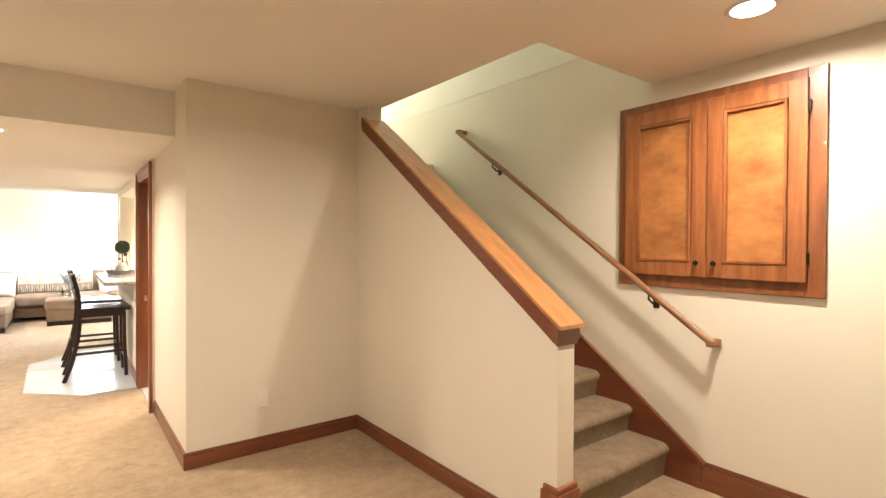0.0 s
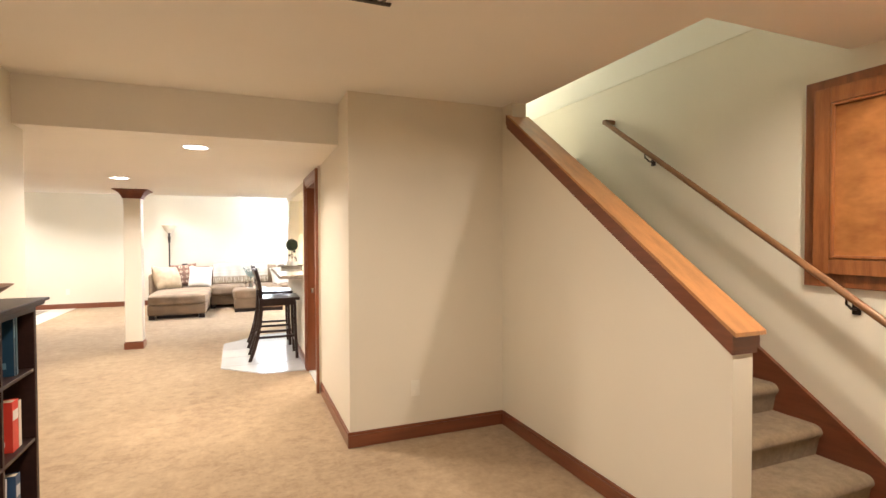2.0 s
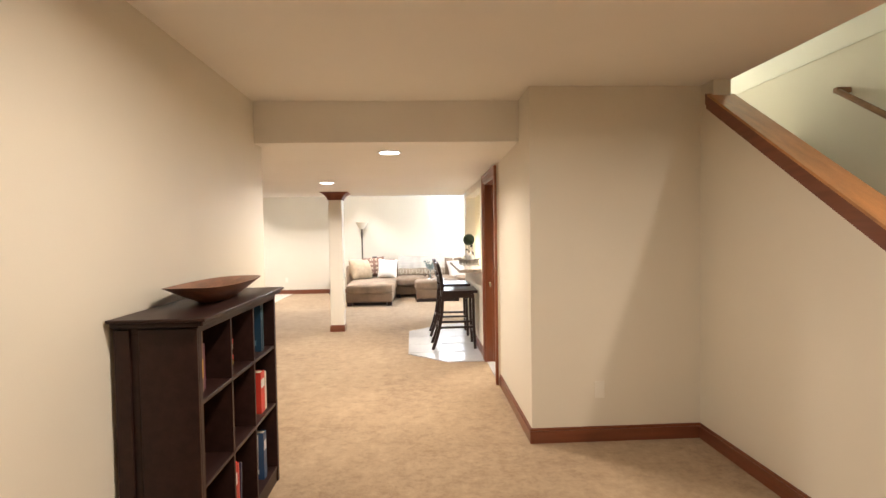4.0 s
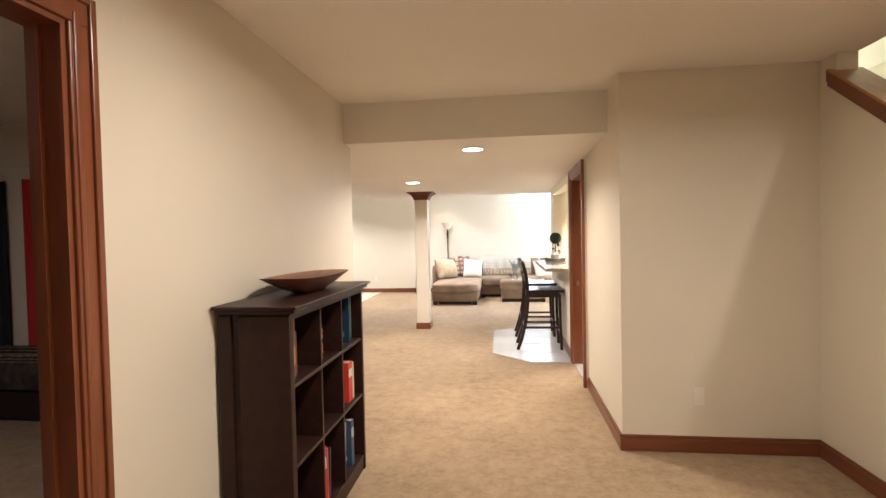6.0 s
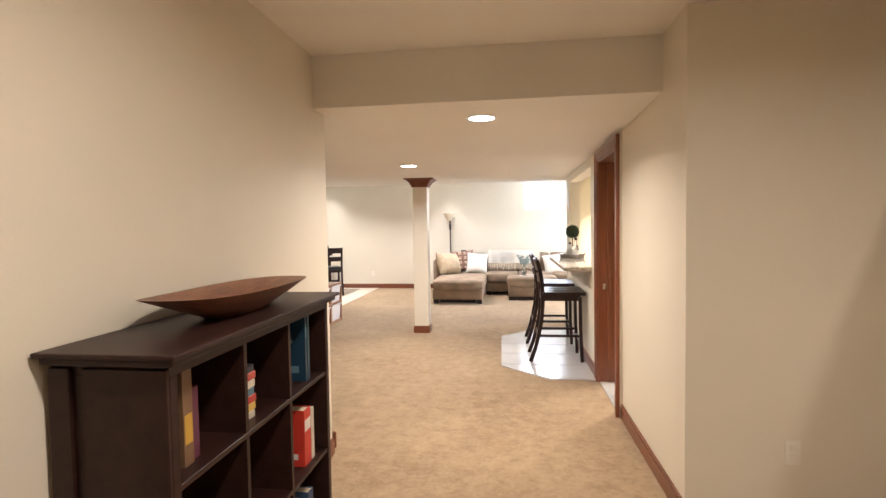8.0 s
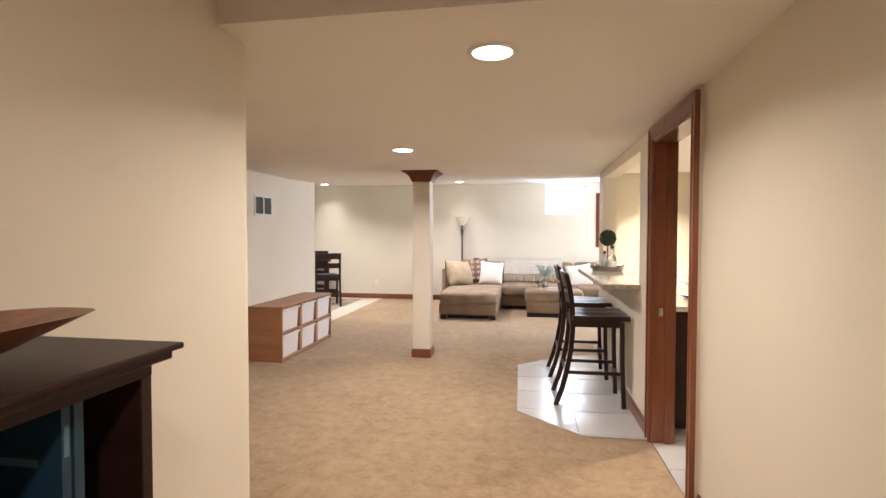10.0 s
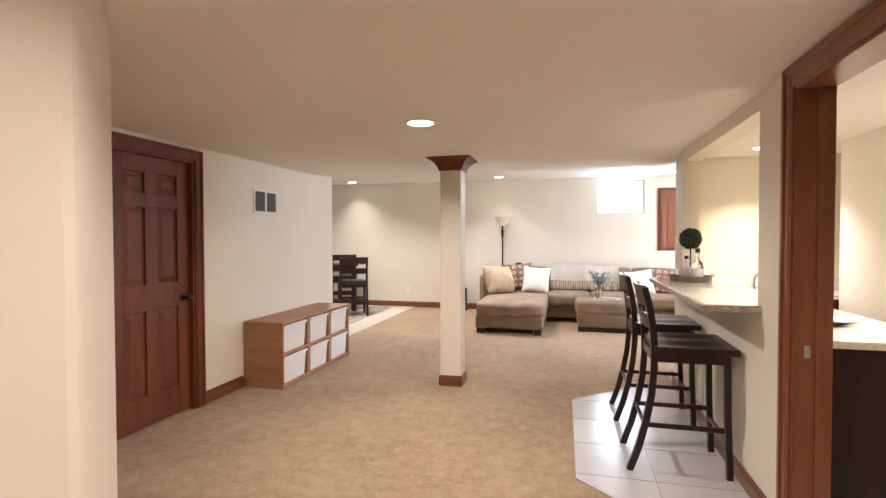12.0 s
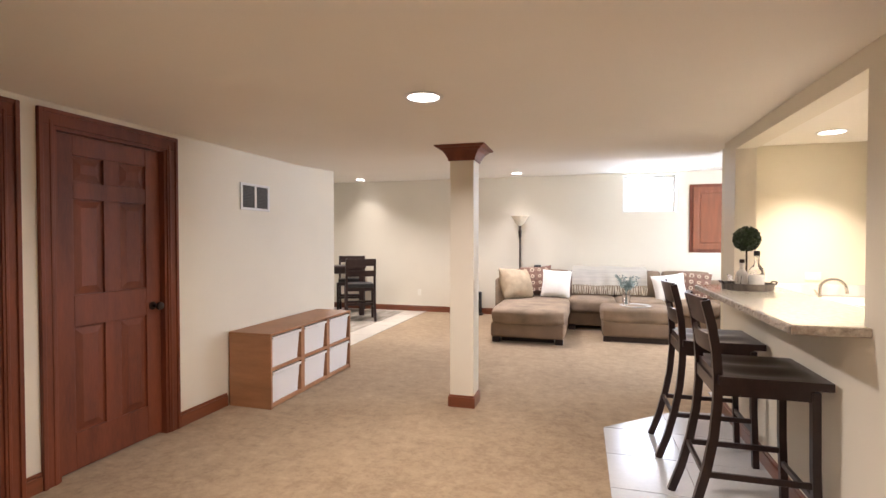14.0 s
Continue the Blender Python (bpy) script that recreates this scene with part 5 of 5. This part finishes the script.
part("leaves", leaves, SAGE, vase, "pale blue-green leaves")

lamp = thing("floor_lamp", "bronze torchiere floor lamp with an alabaster bowl shade", "floor lamp", m=pose(-1.42, 12.82, 0.0))
part("base", bm_lathe(bmesh.new(), [(0.13, 0), (0.13, 0.012), (0.09, 0.03), (0.03, 0.045), (0.02, 0.07)], steps=28), BRONZE, lamp, smooth=True)
part("pole", bm_lathe(bmesh.new(), [(0.014, 0.06), (0.014, 0.5), (0.02, 0.52), (0.014, 0.54), (0.014, 1.40), (0.03, 1.42), (0.022, 1.46), (0.034, 1.50), (0.016, 1.56), (0.03, 1.62)], steps=16), BRONZE, lamp, smooth=True)
bm = bmesh.new()
prof = [(0.03, 1.61), (0.05, 1.63), (0.09, 1.67), (0.115, 1.72), (0.14, 1.765), (0.165, 1.785), (0.16, 1.788), (0.135, 1.77), (0.108, 1.725), (0.08, 1.68), (0.03, 1.64)]
rings = [[bm.verts.new((r * math.cos(2 * math.pi * k / 28), r * math.sin(2 * math.pi * k / 28), h)) for k in range(28)] for r, h in prof]
for a, b in zip(rings, rings[1:]):
    for k in range(28):
        bm.faces.new((a[k], a[(k + 1) % 28], b[(k + 1) % 28], b[k]))
part("shade", bm, SHADE, lamp, "flared alabaster glass bowl", smooth=True)

spk = thing("speaker", "small black speaker behind the sofa back", "speaker", m=pose(-1.13, 12.99, 0.0))
part("stand", bm_tube(bmesh.new(), [(0, 0, 0.0), (0, 0, 0.82)], 0.012, 8), BLACK, spk)
part("cabinet", B(-0.06, 0.06, -0.04, 0.04, 0.82, 0.92, bevel=0.012, seg=3), BLACK, spk, smooth=True)
tower = thing("tower_fan", "slim black tower heater by the far wall", "heater")
part("body", B(-2.25, -2.13, 12.86, 12.98, 0.03, 0.42, bevel=0.02, seg=3), BLACK, tower, smooth=True)
part("base", B(-2.28, -2.10, 12.83, 13.01, 0.0, 0.03, bevel=0.01), BLACK, tower)

fc = thing("wall_cabinet", "cherry-stained wall cabinet door beside the window", "cabinet")
y = FY
x0, x1, z0, z1 = 1.325, 2.02, 1.16, 2.275
for r in ((x0, x0 + 0.06, z0, z1), (x1 - 0.06, x1, z0, z1), (x0 + 0.06, x1 - 0.06, z0, z0 + 0.06), (x0 + 0.06, x1 - 0.06, z1 - 0.06, z1)):
    part("frame_board", B(r[0], r[1], y - 0.022, y - 0.001, r[2], r[3], bevel=0.003), DARK_DOOR, fc)
dx0, dx1, dz0, dz1 = x0 + 0.05, x1 - 0.05, z0 + 0.05, z1 - 0.05
d = part("door", B(dx0, dx0 + 0.08, y - 0.044, y - 0.023, dz0, dz1, bevel=0.003), TRIM, fc)
part("stile", B(dx1 - 0.08, dx1, y - 0.044, y - 0.023, dz0, dz1, bevel=0.003), TRIM, d)
for a, b in ((dz0, dz0 + 0.08), (dz1 - 0.08, dz1)):
    part("rail", B(dx0 + 0.08, dx1 - 0.08, y - 0.0435, y - 0.023, a, b, bevel=0.002, seg=1), TRIM, d)
part("panel", B(dx0 + 0.08, dx1 - 0.08, y - 0.032, y - 0.024, dz0 + 0.08, dz1 - 0.08), TRIM, d)
part("raised_panel", B(dx0 + 0.11, dx1 - 0.11, y - 0.04, y - 0.03, dz0 + 0.11, dz1 - 0.11, bevel=0.008), TRIM, d)


# ---- dining corner ----
def dining_chair():
    c = thing("dining_chair", "black-stained counter-height dining chair with a ladder back", "chair", group="dining chairs")
    curve = [(-0.10, 0.0), (-0.03, 0.3), (0.0, 0.6), (-0.015, 0.8), (-0.05, 1.04)]
    for s in (-0.23, 0.23):
        bm = bm_bar(bmesh.new(), [(x, s, z) for x, z in curve], 0.038, 0.042)
        part("back_leg", bm, BLACKWOOD, c)
        part("front_leg", B(0.36, 0.40, s - 0.02, s + 0.02, 0, 0.56), BLACKWOOD, c)
        part("stretcher", B(0.0, 0.37, s - 0.01, s + 0.01, 0.22, 0.26), BLACKWOOD, c)
    part("stretcher", B(0.365, 0.39, -0.21, 0.21, 0.26, 0.30), BLACKWOOD, c)
    part("stretcher", B(-0.01, 0.012, -0.21, 0.21, 0.26, 0.30), BLACKWOOD, c)
    part("seat_frame", B(0.0, 0.40, -0.22, 0.22, 0.50, 0.56), BLACKWOOD, c)
    part("seat", bm_cushion(bmesh.new(), (0.44, 0.45, 0.07), 0.5, centre=(0.20, 0, 0.59), power=6), BLACK, c, "black padded seat", smooth=True)
    for a, b in ((0.92, 1.04), (0.745, 0.845)):
        xm = -0.02 - 0.03 * (a - 0.7) / 0.3
        part("back_slat", B(xm - 0.012, xm + 0.008, -0.215, 0.215, a, b, bevel=0.004), BLACKWOOD, c)
    return c


ch = dining_chair()
ch.matrix_world = pose(-3.90, 11.60, 0.012, 0, 0, 120)
copy_thing(ch, pose(-4.66, 12.80, 0.012, 0, 0, -68))
table = thing("dining_table", "black-stained counter-height dining table", "table", m=pose(-4.15, 12.20, 0.012, 0, 0, 25))
part("tabletop", B(-1.3, 0.06, -0.06, 0.52, 0.845, 0.888, bevel=0.006), BLACKWOOD, table)
part("apron", B(-1.24, 0.0, 0.0, 0.46, 0.75, 0.845), BLACKWOOD, table)
for x in (-1.22, -0.02):
    for y in (0.02, 0.44):
        part("leg", B(x - 0.045, x + 0.045, y - 0.045, y + 0.045, 0, 0.75, bevel=0.004), BLACKWOOD, table)
single("area_rug", B(-6.4, -3.62, 10.1, 12.85, 0.0065, 0.0115, bevel=0.002), RUG, "worn grey-brown area rug under the dining table", "rug")


# ---- tiled floors, laid piece by piece ----
def clip(poly, edge_a, edge_b):
    out = []
    def inside(p):
        return (edge_b[0] - edge_a[0]) * (p[1] - edge_a[1]) - (edge_b[1] - edge_a[1]) * (p[0] - edge_a[0]) >= -1e-9
    for p, q in zip(poly, poly[1:] + poly[:1]):
        if inside(p):
            out.append(p)
        if inside(p) != inside(q):
            d1 = (edge_b[0] - edge_a[0]) * (p[1] - edge_a[1]) - (edge_b[1] - edge_a[1]) * (p[0] - edge_a[0])
            d2 = (edge_b[0] - edge_a[0]) * (q[1] - edge_a[1]) - (edge_b[1] - edge_a[1]) * (q[0] - edge_a[0])
            f = d1 / (d1 - d2)
            out.append((p[0] + f * (q[0] - p[0]), p[1] + f * (q[1] - p[1])))
    return out


def tiled(name, border, ox, oy, size, mat, label, z=0.0):
    """border: convex, anticlockwise."""
    f = structure(name, bm_prism(bmesh.new(), border, z + 0.0005, z + 0.004, "z"), GROUT, label, "tile floor")
    xs, ys = [p[0] for p in border], [p[1] for p in border]
    i0, i1 = math.floor((min(xs) - ox) / size), math.ceil((max(xs) - ox) / size)
    j0, j1 = math.floor((min(ys) - oy) / size), math.ceil((max(ys) - oy) / size)
    g = 0.003
    for i in range(i0, i1):
        for j in range(j0, j1):
            a, b = ox + i * size, oy + j * size
            poly = [(a + g, b + g), (a + size - g, b + g), (a + size - g, b + size - g), (a + g, b + size - g)]
            for p, q in zip(border, border[1:] + border[:1]):
                poly = clip(poly, p, q)
                if len(poly) < 3:
                    break
            if len(poly) >= 3:
                part("tile", bm_prism(bmesh.new(), poly, z + 0.003, z + 0.0085, "z"), mat, f)
    return f


tiled("tile_floor_bar", [(0.31, 6.0), (0.758, 6.0), (0.758, 8.40), (0.40, 8.36), (-0.167, 7.85), (-0.15, 6.42)], 0.29, 6.94, 0.457, TILE, "pale glossy ceramic tile under the bar stools")
tiled("tile_floor_kitchen", [(0.765, 5.2), (3.3, 5.2), (3.3, 8.99), (0.765, 8.99)], 0.29, 6.94, 0.457, TILE, "pale ceramic tile behind the bar")
tiled("tile_floor_dining", [(-6.98, 9.36), (-3.22, 9.36), (-3.22, 13.02), (-6.98, 13.02)], -3.22, 9.36, 0.40, DTILE, "beige ceramic tile under the dining set", z=-0.002)
